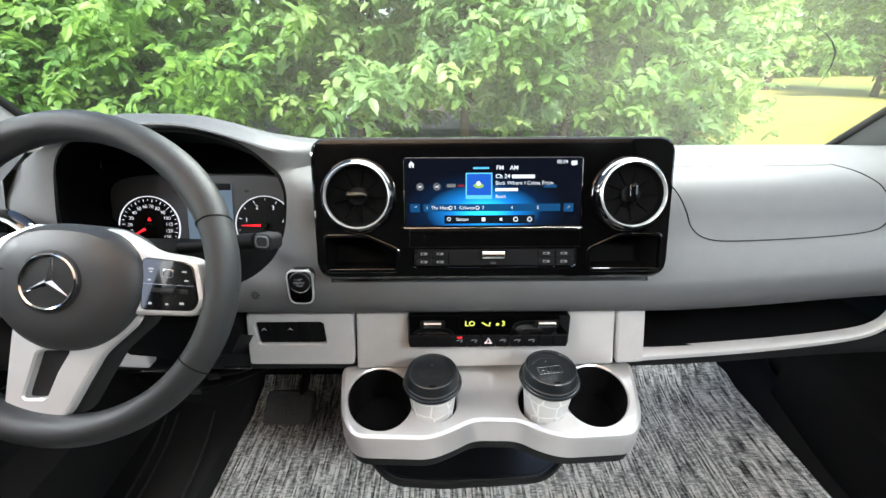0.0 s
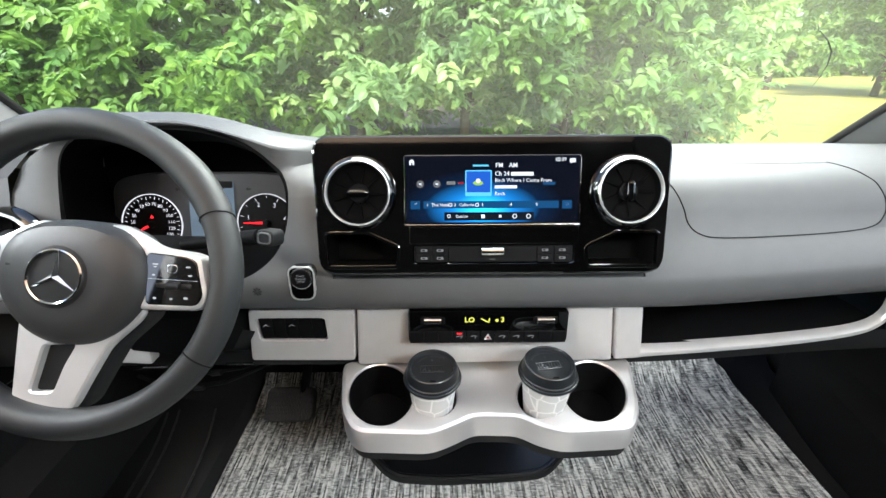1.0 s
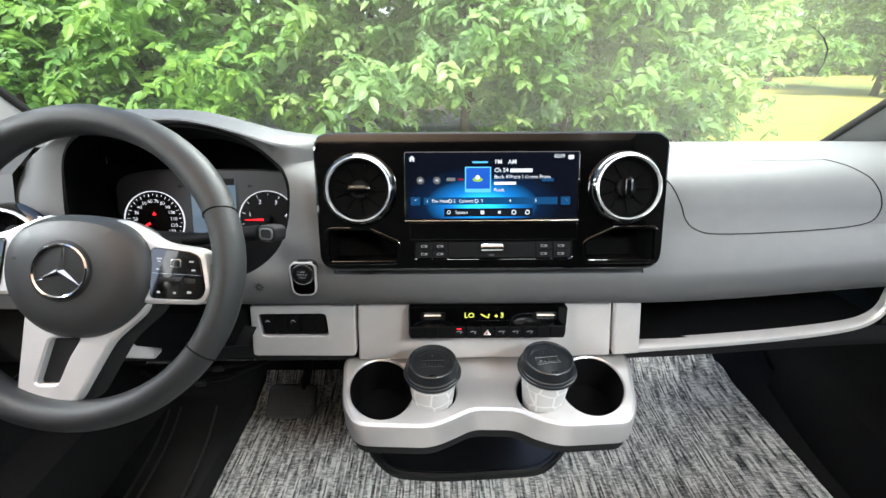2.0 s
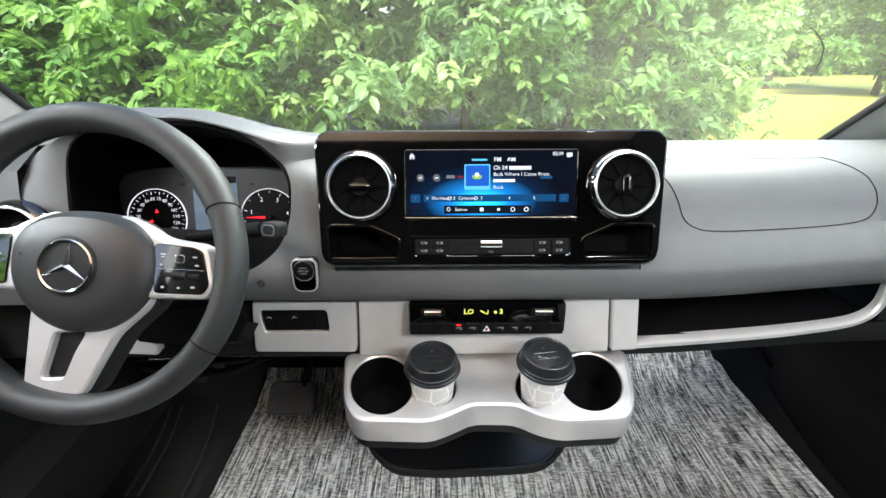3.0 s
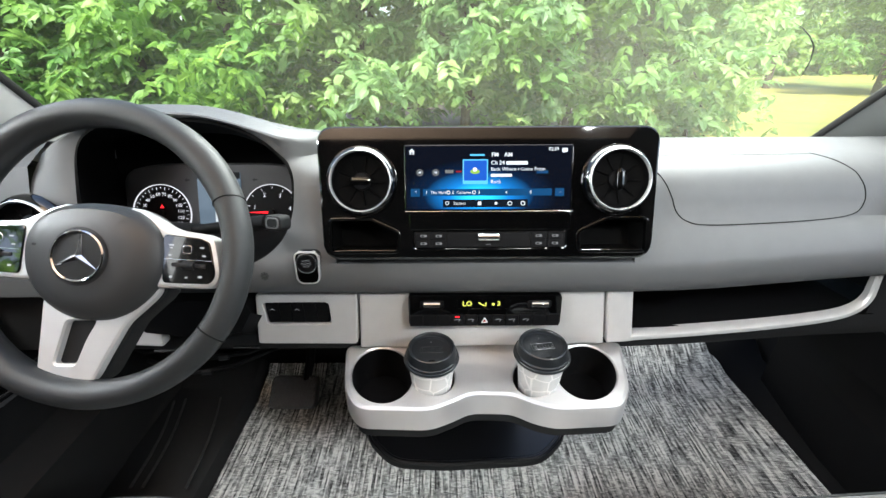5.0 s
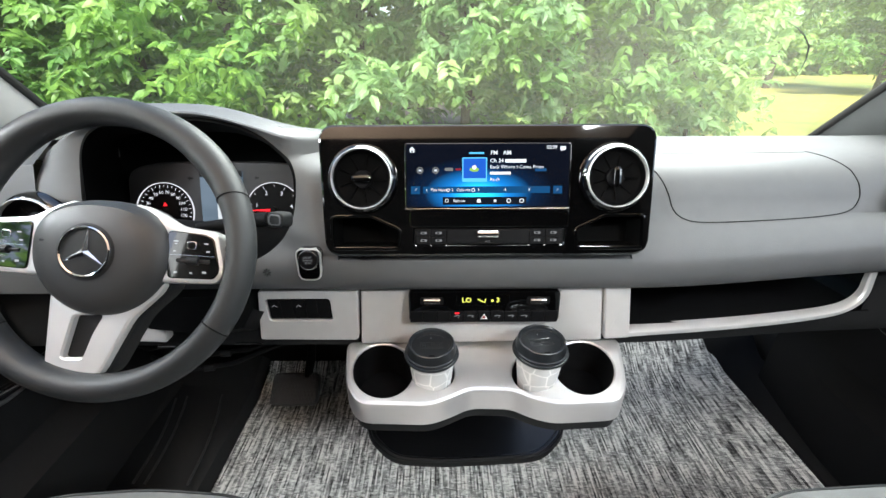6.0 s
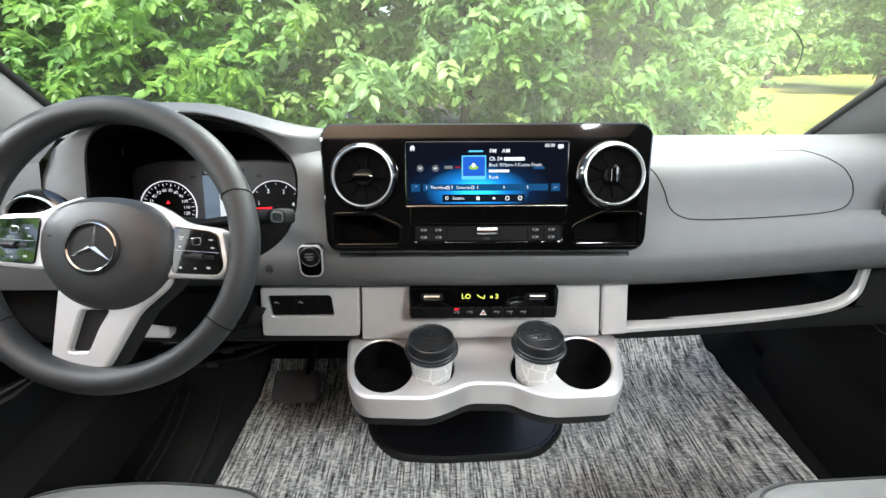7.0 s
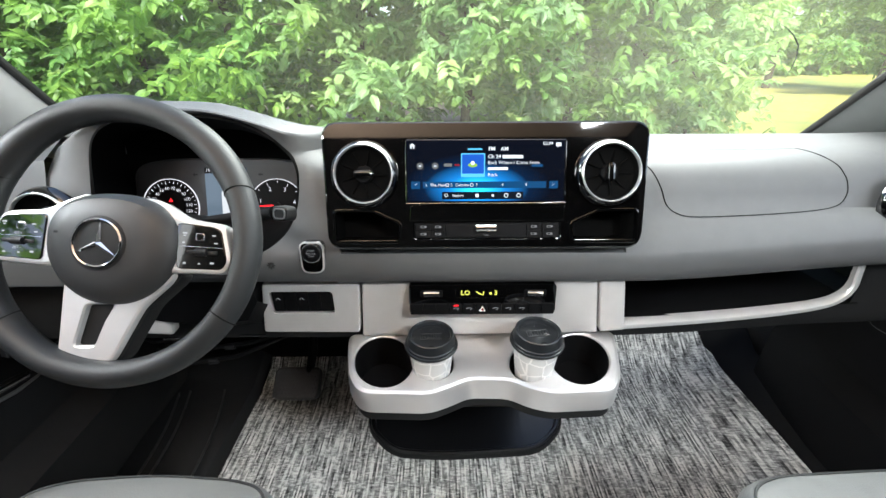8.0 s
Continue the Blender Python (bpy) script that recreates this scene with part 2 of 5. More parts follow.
def plate(outline, z0, z1, bevel=0.002, holes=(), hole_bevel=0.0, bm=None, back=True):
    """A slab with a rounded front edge and holes through it."""
    bm = bm or bmesh.new()
    o0, o1, o2 = ring_of(bm, outline, z0), ring_of(bm, outline, z1 - bevel), ring_of(bm, inset(outline, bevel * 0.3), z1 - bevel * 0.3)
    o3 = ring_of(bm, inset(outline, bevel), z1)
    bridge(bm, o0, o1), bridge(bm, o1, o2), bridge(bm, o2, o3)
    loops = [o3]
    for i in range(len(o3)):
        bm.edges.get((o3[i - 1], o3[i])).smooth = False
    for h in holes:
        if hole_bevel:
            h1 = ring_of(bm, inset(h, -hole_bevel), z1)
            h2 = ring_of(bm, h, z1 - hole_bevel)
            bridge(bm, h1, h2)
            for i in range(len(h1)):
                bm.edges.get((h1[i - 1], h1[i])).smooth = False
        else:
            h1 = h2 = ring_of(bm, h, z1)
        h3 = ring_of(bm, h, z0)
        bridge(bm, h2, h3)
        loops.append(h1)
    if not holes:
        bm.faces.new(o3)
    else:
        edges = []
        for lp in loops:
            for i in range(len(lp)):
                e = bm.edges.get((lp[i - 1], lp[i])) or bm.edges.new((lp[i - 1], lp[i]))
                edges.append(e)
        bmesh.ops.triangle_fill(bm, use_beauty=True, use_dissolve=False, edges=edges)
    if back and not holes:
        bm.faces.new(o0[::-1])
    return bm


def lathe(profile, n=48, close=False, bm=None):
    """Turns (radius, height) pairs round the z axis."""
    bm = bm or bmesh.new()
    rings = []
    for r, z in profile:
        if r < 1e-6:
            rings.append([bm.verts.new((0, 0, z))])
        else:
            rings.append([bm.verts.new((r * math.cos(2 * math.pi * i / n), r * math.sin(2 * math.pi * i / n), z)) for i in range(n)])
    pairs = list(zip(rings, rings[1:])) + ([(rings[-1], rings[0])] if close else [])
    for a, b in pairs:
        for i in range(n):
            j = (i + 1) % n
            if len(a) == 1 and len(b) > 1:
                bm.faces.new((a[0], b[i], b[j]))
            elif len(b) == 1 and len(a) > 1:
                bm.faces.new((a[i], a[j], b[0]))
            elif len(a) > 1:
                bm.faces.new((a[i], a[j], b[j], b[i]))
    return bm


def loft(sections, closed=False, caps=False, bm=None):
    """Skins equal rows of points."""
    bm = bm or bmesh.new()
    rows = [[bm.verts.new(p) for p in s] for s in sections]
    k = len(rows[0])
    for a, b in zip(rows, rows[1:]):
        for i in range(k if closed else k - 1):
            j = (i + 1) % k
            bm.faces.new((a[i], a[j], b[j], b[i]))
    if caps:
        bm.faces.new(rows[0][::-1])
        bm.faces.new(rows[-1])
    return bm


def tube(path, radius, n=10, closed=False, ry=None, caps=True, bm=None):
    """A round or oval rod along points; radius may be a list."""
    pts = [Vector(p) for p in path]
    k = len(pts)
    secs = []
    up = Vector((0, 0, 1))
    for i, p in enumerate(pts):
        a = pts[i - 1] if (i or closed) else p
        b = pts[(i + 1) % k] if (i < k - 1 or closed) else p
        t = (b - a).normalized()
        s = t.cross(up)
        s = s.normalized() if s.length > 0.05 else Vector((1, 0, 0))
        w = s.cross(t).normalized()
        r = radius[i] if isinstance(radius, (list, tuple)) else radius
        r2 = r if ry is None else ry
        secs.append([p + s * r * math.cos(2 * math.pi * j / n) + w * r2 * math.sin(2 * math.pi * j / n) for j in range(n)])
    if closed:
        secs.append(secs[0])
    bm = loft(secs, closed=True, caps=caps and not closed, bm=bm)
    if closed:
        bmesh.ops.remove_doubles(bm, verts=bm.verts[:], dist=1e-6)
    return bm


def block(x0, y0, z0, x1, y1, z1, bevel=0.003, segments=2, bm=None):
    b2 = bmesh.new()
    bmesh.ops.create_cube(b2, size=1.0, matrix=Matrix.Translation(((x0 + x1) / 2, (y0 + y1) / 2, (z0 + z1) / 2)) @ Matrix.Diagonal((x1 - x0, y1 - y0, z1 - z0, 1)))
    if bevel:
        bmesh.ops.bevel(b2, geom=b2.edges[:], offset=bevel, segments=segments, profile=0.5, affect='EDGES')
    if bm is None:
        return b2
    me = bpy.data.meshes.new("joined")
    b2.to_mesh(me)
    b2.free()
    bm.from_mesh(me)
    bpy.data.meshes.remove(me)
    return bm


def letters(name, body, size, mat, parent, m, align='LEFT', bold=0.0):
    """Words in the built-in font, lying 0.3 mm proud in the frame m."""
    cu = bpy.data.curves.new(name, 'FONT')
    cu.body, cu.size, cu.align_x, cu.align_y, cu.offset = body, size, align, 'CENTER', bold
    cu.resolution_u = 2
    tmp = new("lettering", cu)
    me = bpy.data.meshes.new_from_object(tmp.evaluated_get(bpy.context.evaluated_depsgraph_get()))
    bpy.data.objects.remove(tmp)
    bpy.data.curves.remove(cu)
    bm = bmesh.new()
    bm.from_mesh(me)
    bpy.data.meshes.remove(me)
    return part(name, bm, mat, parent, smooth=False, m=m)


def smoothstep(a, b, x):
    t = max(0.0, min(1.0, (x - a) / (b - a)))
    return t * t * (3 - 2 * t)


# ---- cab: floor, roof, walls, windscreen ----
floor_profile = [(-1.47, 0.0), (0.42, 0.0), (0.5, 0.02), (0.58, 0.075), (0.72, 0.22), (0.80, 0.36), (0.83, 0.55)]


def cab_floor():
    secs = []
    for i in range(63):
        x = -0.69 + (0.86 + 0.69) * i / 62
        roll = 0.10 * smoothstep(0.74, 0.86, x)
        secs.append([(x, y, z + roll) for y, z in floor_profile])
    bm = loft(secs)
    return tagged(part("floor", bm, M_CARPET), "grey tweed carpet covering the cab floor", "floor", kind="structure")


cab_floor()
under = part("ground_plate", block(-0.98, -1.51, -0.10, 0.98, 0.90, -0.012, 0.01), M_BLACK)
tagged(under, "black steel floor pan under the carpet", "floor pan", kind="structure")
# Paler black than the passenger's sill: the brighter side is put into the colour.
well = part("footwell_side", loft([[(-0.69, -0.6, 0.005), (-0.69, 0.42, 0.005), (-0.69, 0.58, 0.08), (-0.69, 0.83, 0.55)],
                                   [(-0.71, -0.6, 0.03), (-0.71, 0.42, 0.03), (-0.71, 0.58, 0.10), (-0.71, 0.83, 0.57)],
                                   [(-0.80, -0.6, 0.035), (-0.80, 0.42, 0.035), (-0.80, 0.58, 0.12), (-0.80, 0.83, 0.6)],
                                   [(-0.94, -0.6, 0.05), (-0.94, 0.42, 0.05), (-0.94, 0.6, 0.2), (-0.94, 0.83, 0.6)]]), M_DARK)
M_RIDGE = material("polished_sill_edge", (0.03, 0.03, 0.03), 0.3)
for xa, ya, xb, yb in ((-0.925, 0.36, -0.872, 0.08), (-0.895, 0.37, -0.842, 0.08), (-0.789, 0.38, -0.734, 0.08)):
    part("ridge", tube([(xa + (xb - xa) * k / 6 + 0.012 * math.sin(math.pi * k / 6), ya + (yb - ya) * k / 6, 0.043 + 0.012 * (abs(xa) - 0.74) / 0.2) for k in range(7)], 0.003, 8), M_RIDGE, well, "glossy moulded ridge")
tagged(well, "black plastic sill beside the driver's footwell", "sill", kind="structure")
# Same plastic as the driver's sill, coloured blacker for the shade on this side.
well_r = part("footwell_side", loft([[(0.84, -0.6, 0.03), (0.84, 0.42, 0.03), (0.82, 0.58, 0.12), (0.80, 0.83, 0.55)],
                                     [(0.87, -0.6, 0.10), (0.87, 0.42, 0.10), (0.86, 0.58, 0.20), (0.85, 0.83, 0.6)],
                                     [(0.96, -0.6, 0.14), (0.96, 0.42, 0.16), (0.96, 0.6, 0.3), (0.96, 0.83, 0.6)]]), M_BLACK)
tagged(well_r, "black plastic sill beside the passenger footwell", "sill", kind="structure")
toe = part("toe_board", loft([[(x, 0.56, 0.0), (x, 0.535, 0.05), (x, 0.51, 0.18), (x, 0.49, 0.32), (x, 0.47, 0.49)] for x in (-0.97, -0.7, -0.45, -0.212)]), M_BLACK)
tagged(toe, "black toe board at the front of the driver's footwell", "toe board", kind="structure")
tagged(part("firewall", block(-0.98, 0.835, -0.05, 0.98, 0.90, 0.60, 0.005), M_BLACK), "black firewall behind the dashboard", "wall", kind="structure")
tagged(part("ceiling", loft([[(x, -1.47, 1.75), (x, -1.2, 1.76), (x, -0.5, 1.74), (x, -0.28, 1.68)] for x in (-0.98, -0.6, 0, 0.6, 0.98)]), M_LINER), "tan fabric roof lining of the cab", "ceiling", kind="structure")
# Added unseen wall, near black, so the console's lower part reflects dark.
tagged(part("wall_rear", block(-0.98, -1.51, -0.05, 0.98, -1.46, 1.8, 0.004), material("rear_wall_black", (0.003, 0.0028, 0.0026), 0.9, spec=0.1)), "unseen plain wall added behind the seats to darken reflections", "wall", kind="structure")


def side_wall(name, x, lab):
    """A side of the cabin with its door window and rear window cut through."""
    outline = [(-1.51, -0.05), (0.83, -0.05), (0.83, 0.58), (0.46, 0.80), (-0.35, 1.72), (-1.51, 1.78)]
    holes = [rounded([(-0.95, 0.98), (0.10, 0.98), (-0.40, 1.55), (-0.95, 1.55)], 0.05)]
    bm = plate(outline, 0.0, 0.04, 0.001, holes)
    m = Matrix(((0, 0, 1, x), (1, 0, 0, 0), (0, 1, 0, 0), (0, 0, 0, 1)))
    return tagged(part(name, bm, M_WALL, m=m, smooth=False), lab, "wall", kind="structure")


side_wall("wall_left", -0.99, "cab side with door window, driver's side")
side_wall("wall_right", 0.97, "cab side with door window, passenger's side")


def pillar(name, x_base, x_top, side, mat, lab):
    """A windscreen pillar, rounded in section, from the dash to the roof."""
    holder = thing(name, (x_base, 0.42, 0.85), lab, "pillar", kind="structure")
    secs, seal = [], []
    for i in range(13):
        t = i / 12
        x = x_base + (x_top - x_base) * t
        y, z = 0.47 - 0.80 * t, 0.80 + 0.80 * 0.78 * t + 0.02 * t * (1 - t)
        secs.append([(x, y, z), (x + side * 0.006, y - 0.010, z - 0.012), (x + side * 0.045, y - 0.045, z - 0.040), (x + side * 0.10, y - 0.085, z - 0.055),
                     (x + side * 0.155, y - 0.115, z - 0.055), (x + side * 0.17, y - 0.08, z - 0.01), (x + side * 0.16, y + 0.03, z + 0.05), (x + side * 0.08, y + 0.03, z + 0.03)])
        seal.append((x + side * 0.002, y - 0.006, z - 0.003))
    part("pillar_trim", loft(secs, closed=True, caps=True), mat, holder)
    part("seal", tube(seal, 0.0075, 10), M_RUBBER, holder, "black rubber windscreen seal")
    return holder


pillar("windscreen_pillar", -0.925, -0.63, -1, M_PILLAR_LIT, "grey cloth-covered windscreen pillar on the driver's side, coloured paler as lit")
pillar("windscreen_pillar", 0.815, 0.60, 1, M_PILLAR_SHADED, "grey cloth-covered windscreen pillar on the passenger's side, coloured darker as shaded")


def windscreen():
    g = bpy.data.materials.new("windscreen_glass")
    g.use_nodes = True
    nt = g.node_tree
    b, out = nt.nodes["Principled BSDF"], nt.nodes["Material Output"]
    tr, gl, mx = nt.nodes.new("ShaderNodeBsdfTransparent"), nt.nodes.new("ShaderNodeBsdfGlossy"), nt.nodes.new("ShaderNodeMixShader")
    tr.inputs["Color"].default_value = (0.93, 0.96, 0.94, 1)
    # Haze of the reflected dash, painted as a translucent veil, stronger to the right.
    veil, haze, veil_noise, painted_reflection, grow = (nt.nodes.new(k) for k in ("ShaderNodeBsdfTranslucent", "ShaderNodeMixShader", "ShaderNodeTexNoise", "ShaderNodeMapRange", "ShaderNodeTexCoord"))
    veil.inputs["Color"].default_value = (0.86, 0.87, 0.66, 1)
    veil_noise.inputs["Scale"].default_value, veil_noise.inputs["Detail"].default_value = 1.6, 5
    apart, slope, both = nt.nodes.new("ShaderNodeSeparateXYZ"), nt.nodes.new("ShaderNodeMath"), nt.nodes.new("ShaderNodeMath")
    slope.operation, slope.inputs[1].default_value, both.operation = 'MULTIPLY', 0.45, 'ADD'
    nt.links.new(grow.outputs["Object"], apart.inputs[0])
    nt.links.new(apart.outputs["X"], slope.inputs[0])
    nt.links.new(slope.outputs[0], both.inputs[0])
    nt.links.new(veil_noise.outputs["Fac"], both.inputs[1])
    painted_reflection.inputs["From Min"].default_value, painted_reflection.inputs["From Max"].default_value = 0.40, 0.95
    painted_reflection.inputs["To Min"].default_value, painted_reflection.inputs["To Max"].default_value = 0.008, 0.030
    nt.links.new(grow.outputs["Object"], veil_noise.inputs["Vector"])
    nt.links.new(both.outputs[0], painted_reflection.inputs["Value"])
    nt.links.new(painted_reflection.outputs[0], haze.inputs[0])
    nt.links.new(tr.outputs[0], haze.inputs[1])
    nt.links.new(veil.outputs[0], haze.inputs[2])
    gl.inputs["Roughness"].default_value = 0.02
    fr = nt.nodes.new("ShaderNodeFresnel")
    fr.inputs["IOR"].default_value = 1.45
    nt.nodes.remove(b)
    nt.links.new(fr.outputs[0], mx.inputs[0])
    nt.links.new(haze.outputs[0], mx.inputs[1])
    nt.links.new(gl.outputs[0], mx.inputs[2])
    nt.links.new(mx.outputs[0], out.inputs["Surface"])
    secs = []
    for i in range(13):
        t = i / 12
        y, z = 0.50 - 0.84 * t, 0.775 + 0.84 * 0.78 * t
        w = 0.93 - 0.27 * t
        secs.append([((-0.06 * (1 - t) + w * s), y + 0.05 * (1 - s * s), z + 0.03 * (1 - s * s)) for s in [k / 8 - 1 for k in range(17)]])
    ob = part("windscreen", loft(secs), g)
    if ob.data.polygons[0].normal.y > 0:
        ob.data.flip_normals()
    ob.visible_shadow = False
    return tagged(ob, "clear laminated windscreen above the dashboard", "windscreen", kind="structure")


glass = windscreen()
# The dash seam's reflection in the glass, modelled as a thin dark rod.
part("painted_reflection", tube([(0.450, 0.118, 1.092), (0.480, 0.130, 1.083), (0.508, 0.146, 1.073), (0.537, 0.165, 1.058), (0.561, 0.190, 1.038), (0.578, 0.214, 1.019), (0.592, 0.238, 1.001)],
                   [0.0002, 0.0006, 0.0010, 0.0012, 0.0010, 0.0006, 0.0002], 8), material("reflection_line_dark", (0.07, 0.08, 0.06), 0.9), glass, "thin dark curved line painted for a reflection in the glass")

# ---- dashboard ----
dash = thing("dashboard", (0.0, 0.3, 0.6), "grey soft-grained plastic van dashboard with silver trim", "dashboard")


def lip_rise(x):
    return 0.032 * smoothstep(0.25, 0.75, x) + 0.01 * smoothstep(0.7, 0.9, x)


def dash_profile(x):
    r = lip_rise(x)
    d = 0.055 if abs(x) < 0.236 else 0.0
    e = smoothstep(0.62, 0.9, x)
    return [(0.10, 0.683 + r), (0.02, 0.688 + r), (0.002, 0.693 + r), (-0.008, 0.703 + r), (-0.013, 0.722 + r), (-0.010, 0.745 + r), (-0.006, 0.753 + r * 0.95), (0.004 + d, 0.772 + r * 0.8), (0.022 + d, 0.795 + r * 0.5),
            (0.036 + d, 0.815), (0.047 + d, 0.838), (0.058 + d, 0.858), (0.074, 0.876), (0.10, 0.890), (0.14, 0.897), (0.22, 0.896 + 0.01 * e), (0.32, 0.882), (0.45, 0.855)]


part("upper_shell", loft([dash_sec for dash_sec in [[(x, y, z) for y, z in dash_profile(x)] for x in sorted([-0.249 + 1.209 * i / 40 for i in range(41)] + [-0.2365, -0.2355, 0.2355, 0.2365])]]), M_DASH, dash)

# driver's side: a face with an arched opening for the instruments, and the hood over it
BX, BZ = -0.478, 0.862


def face_y(z, x=-0.48):
    """How far forward the driver's face lies; it runs into the rest of the dash below and at its right end."""
    pr = dash_profile(-0.26)[2:15]
    shell = float(np.interp(z, [q[1] for q in pr], [q[0] for q in pr]))
    lean = 0.010 + 0.42 * max(0.0, z - 0.79)
    w = max(smoothstep(-0.335, -0.250, x), 1.0 - smoothstep(0.755, 0.785, z))
    return lean * (1 - w) + shell * w


def hole_point(a, grow=0.0):
    """The instrument opening: an arch, flatter below."""
    c, s = math.cos(a), math.sin(a)
    rx = 0.172 + grow
    rz = (0.099 if s > 0 else 0.125) + grow
    k = 2.0 / (4.2 if c < 0 < s else 2.0 if s > 0 else 2.7)
    return BX + rx * math.copysign(abs(c) ** k, c), BZ + rz * math.copysign(abs(s) ** k, s)


def outer_point(a):
    """The edge of the face: crest above, lip below, the console to the right and the side vent to the left."""
    c, s = math.cos(a), math.sin(a)
    x = BX + 0.232 * math.copysign(min(1.0, 1.25 * abs(c)), c) if abs(c) < 0.8 else BX + 0.232 * math.copysign(1, c)
    if s > 0:
        r, l = x + 0.45, max(0.0, -0.55 - x)
        crest = 0.977 - 0.145 * (math.sqrt(r * r + 0.0009) + r) - 0.068 * (l / 0.16) ** 1.9
        z = BZ + (crest - BZ) * min(1.0, s / 0.6)
    else:
        z = BZ + (0.700 - BZ) * min(1.0, -s / 0.6)
    return x, z


def binnacle():
    n = 96
    loops = []
    for k in range(7):
        t = k / 6
        row = []
        for i in range(n):
            a = 2 * math.pi * i / n
            hx_, hz_ = hole_point(a)
            ox, oz = outer_point(a)
            x, z = hx_ + (ox - hx_) * t, hz_ + (oz - hz_) * t
            y = face_y(z, x) + 0.012 * (1 - t) ** 3 + 0.03 * smoothstep(0.6, 1.0, t) * smoothstep(BZ, BZ + 0.07, z) * (1 - smoothstep(-0.335, -0.25, x))
            row.append((x, y, z))
        loops.append(row)
    return loft([r + [r[0]] for r in loops])


part("instrument_surround", binnacle(), M_DASH, dash)


def hood_top():
    secs = []
    for i in range(33):
        a = math.pi * i / 32
        ox, oz = outer_point(a)
        y = face_y(oz, ox) + 0.03 * smoothstep(BZ, BZ + 0.07, oz) * (1 - smoothstep(-0.335, -0.25, ox))
        secs.append([(ox, y, oz), (ox, y + 0.008, oz + 0.0015), (ox, y + 0.025, oz - 0.001), (ox, y + 0.06, oz - 0.010), (ox, 0.30, 0.40 * oz + 0.60 * 0.88), (ox, 0.46, 0.855)])
    return loft(secs)


part("instrument_hood", hood_top(), M_DASH, dash)


def funnel():
    n = 96
    secs = []
    for k, (g, dy) in enumerate(((0.0, 0.012), (-0.004, 0.02), (-0.010, 0.06), (-0.012, 0.12), (-0.014, 0.21))):
        row = []
        for i in range(n + 1):
            x, z = hole_point(2 * math.pi * i / n, g)
            flare = 0.075 * (max(0, k - 1) / 3) * smoothstep(BX, BX - 0.12, x)
            low_z = z - max(0.0, z - BZ) * 0.42 * max(0, k - 1) / 3
            row.append((x - flare, face_y(z, x) * (1 - 0.6 * k / 4) + dy, low_z))
        secs.append(row)
    bm = loft(secs)
    bm.verts.ensure_lookup_table()
    bm.faces.new(bm.verts[-(n + 1):-1])
    return bm


# Black plastic taken almost to zero, so the shade inside recesses is in the colour.
M_RECESS = material("shaded_recess_black", (0.001, 0.001, 0.001), 0.8, spec=0.08)
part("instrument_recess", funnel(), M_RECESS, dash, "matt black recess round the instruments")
part("side_shell", loft([[(x, y, z) for y, z in [(0.08, 0.66), (0.0, 0.69), (0.0, 0.74), (0.012, 0.79), (0.024, 0.83), (0.05, 0.862 + 0.035 * smoothstep(-0.9, -0.7, x)), (0.10, 0.885 + 0.04 * smoothstep(-0.9, -0.7, x)), (0.25, 0.89), (0.46, 0.855)]]
                         for x in [-0.97 + 0.262 * i / 10 for i in range(11)]]), M_DASH, dash)
# under side and lower fascia
LOWER = [(0.08, 0.70), (0.035, 0.69), (0.03, 0.62), (0.03, 0.598), (0.03, 0.585), (0.028, 0.564), (0.034, 0.548), (0.06, 0.530), (0.14, 0.512), (0.5, 0.49)]
for name, xa, xb, k in (("lower_fascia", -0.97, 0.262, 0), ("shelf_underside", 0.262, 0.70, 3), ("end_fascia", 0.70, 0.96, 0)):
    part(name, loft([[(x, y, z + lip_rise(x) * 0.9) for y, z in LOWER[k:]] for x in [xa + (xb - xa) * i / 20 for i in range(21)]]), M_DARK, dash, "black lower dash and underside")


def trim_plate(name, outline, holes=(), lab="", mat=None, y=0.031, depth=0.018, bevel=0.003):
    """A silver plate on the lower dash; outline in x and z."""
    m = leaning((0, y, 0), 0)
    return part(name, plate(outline, 0.0, depth, bevel, holes, 0.001 if holes else 0), mat or M_TRIM, dash, lab, m=m)


trim_plate("switch_trim", rounded([(-0.405, 0.577), (-0.224, 0.575), (-0.215, 0.684), (-0.389, 0.684)], 0.008), [rrect(-0.380, 0.620, -0.266, 0.667, 0.007)])
trim_plate("centre_trim", rounded([(-0.220, 0.566), (0.226, 0.572), (0.208, 0.690), (-0.211, 0.684)], 0.004))


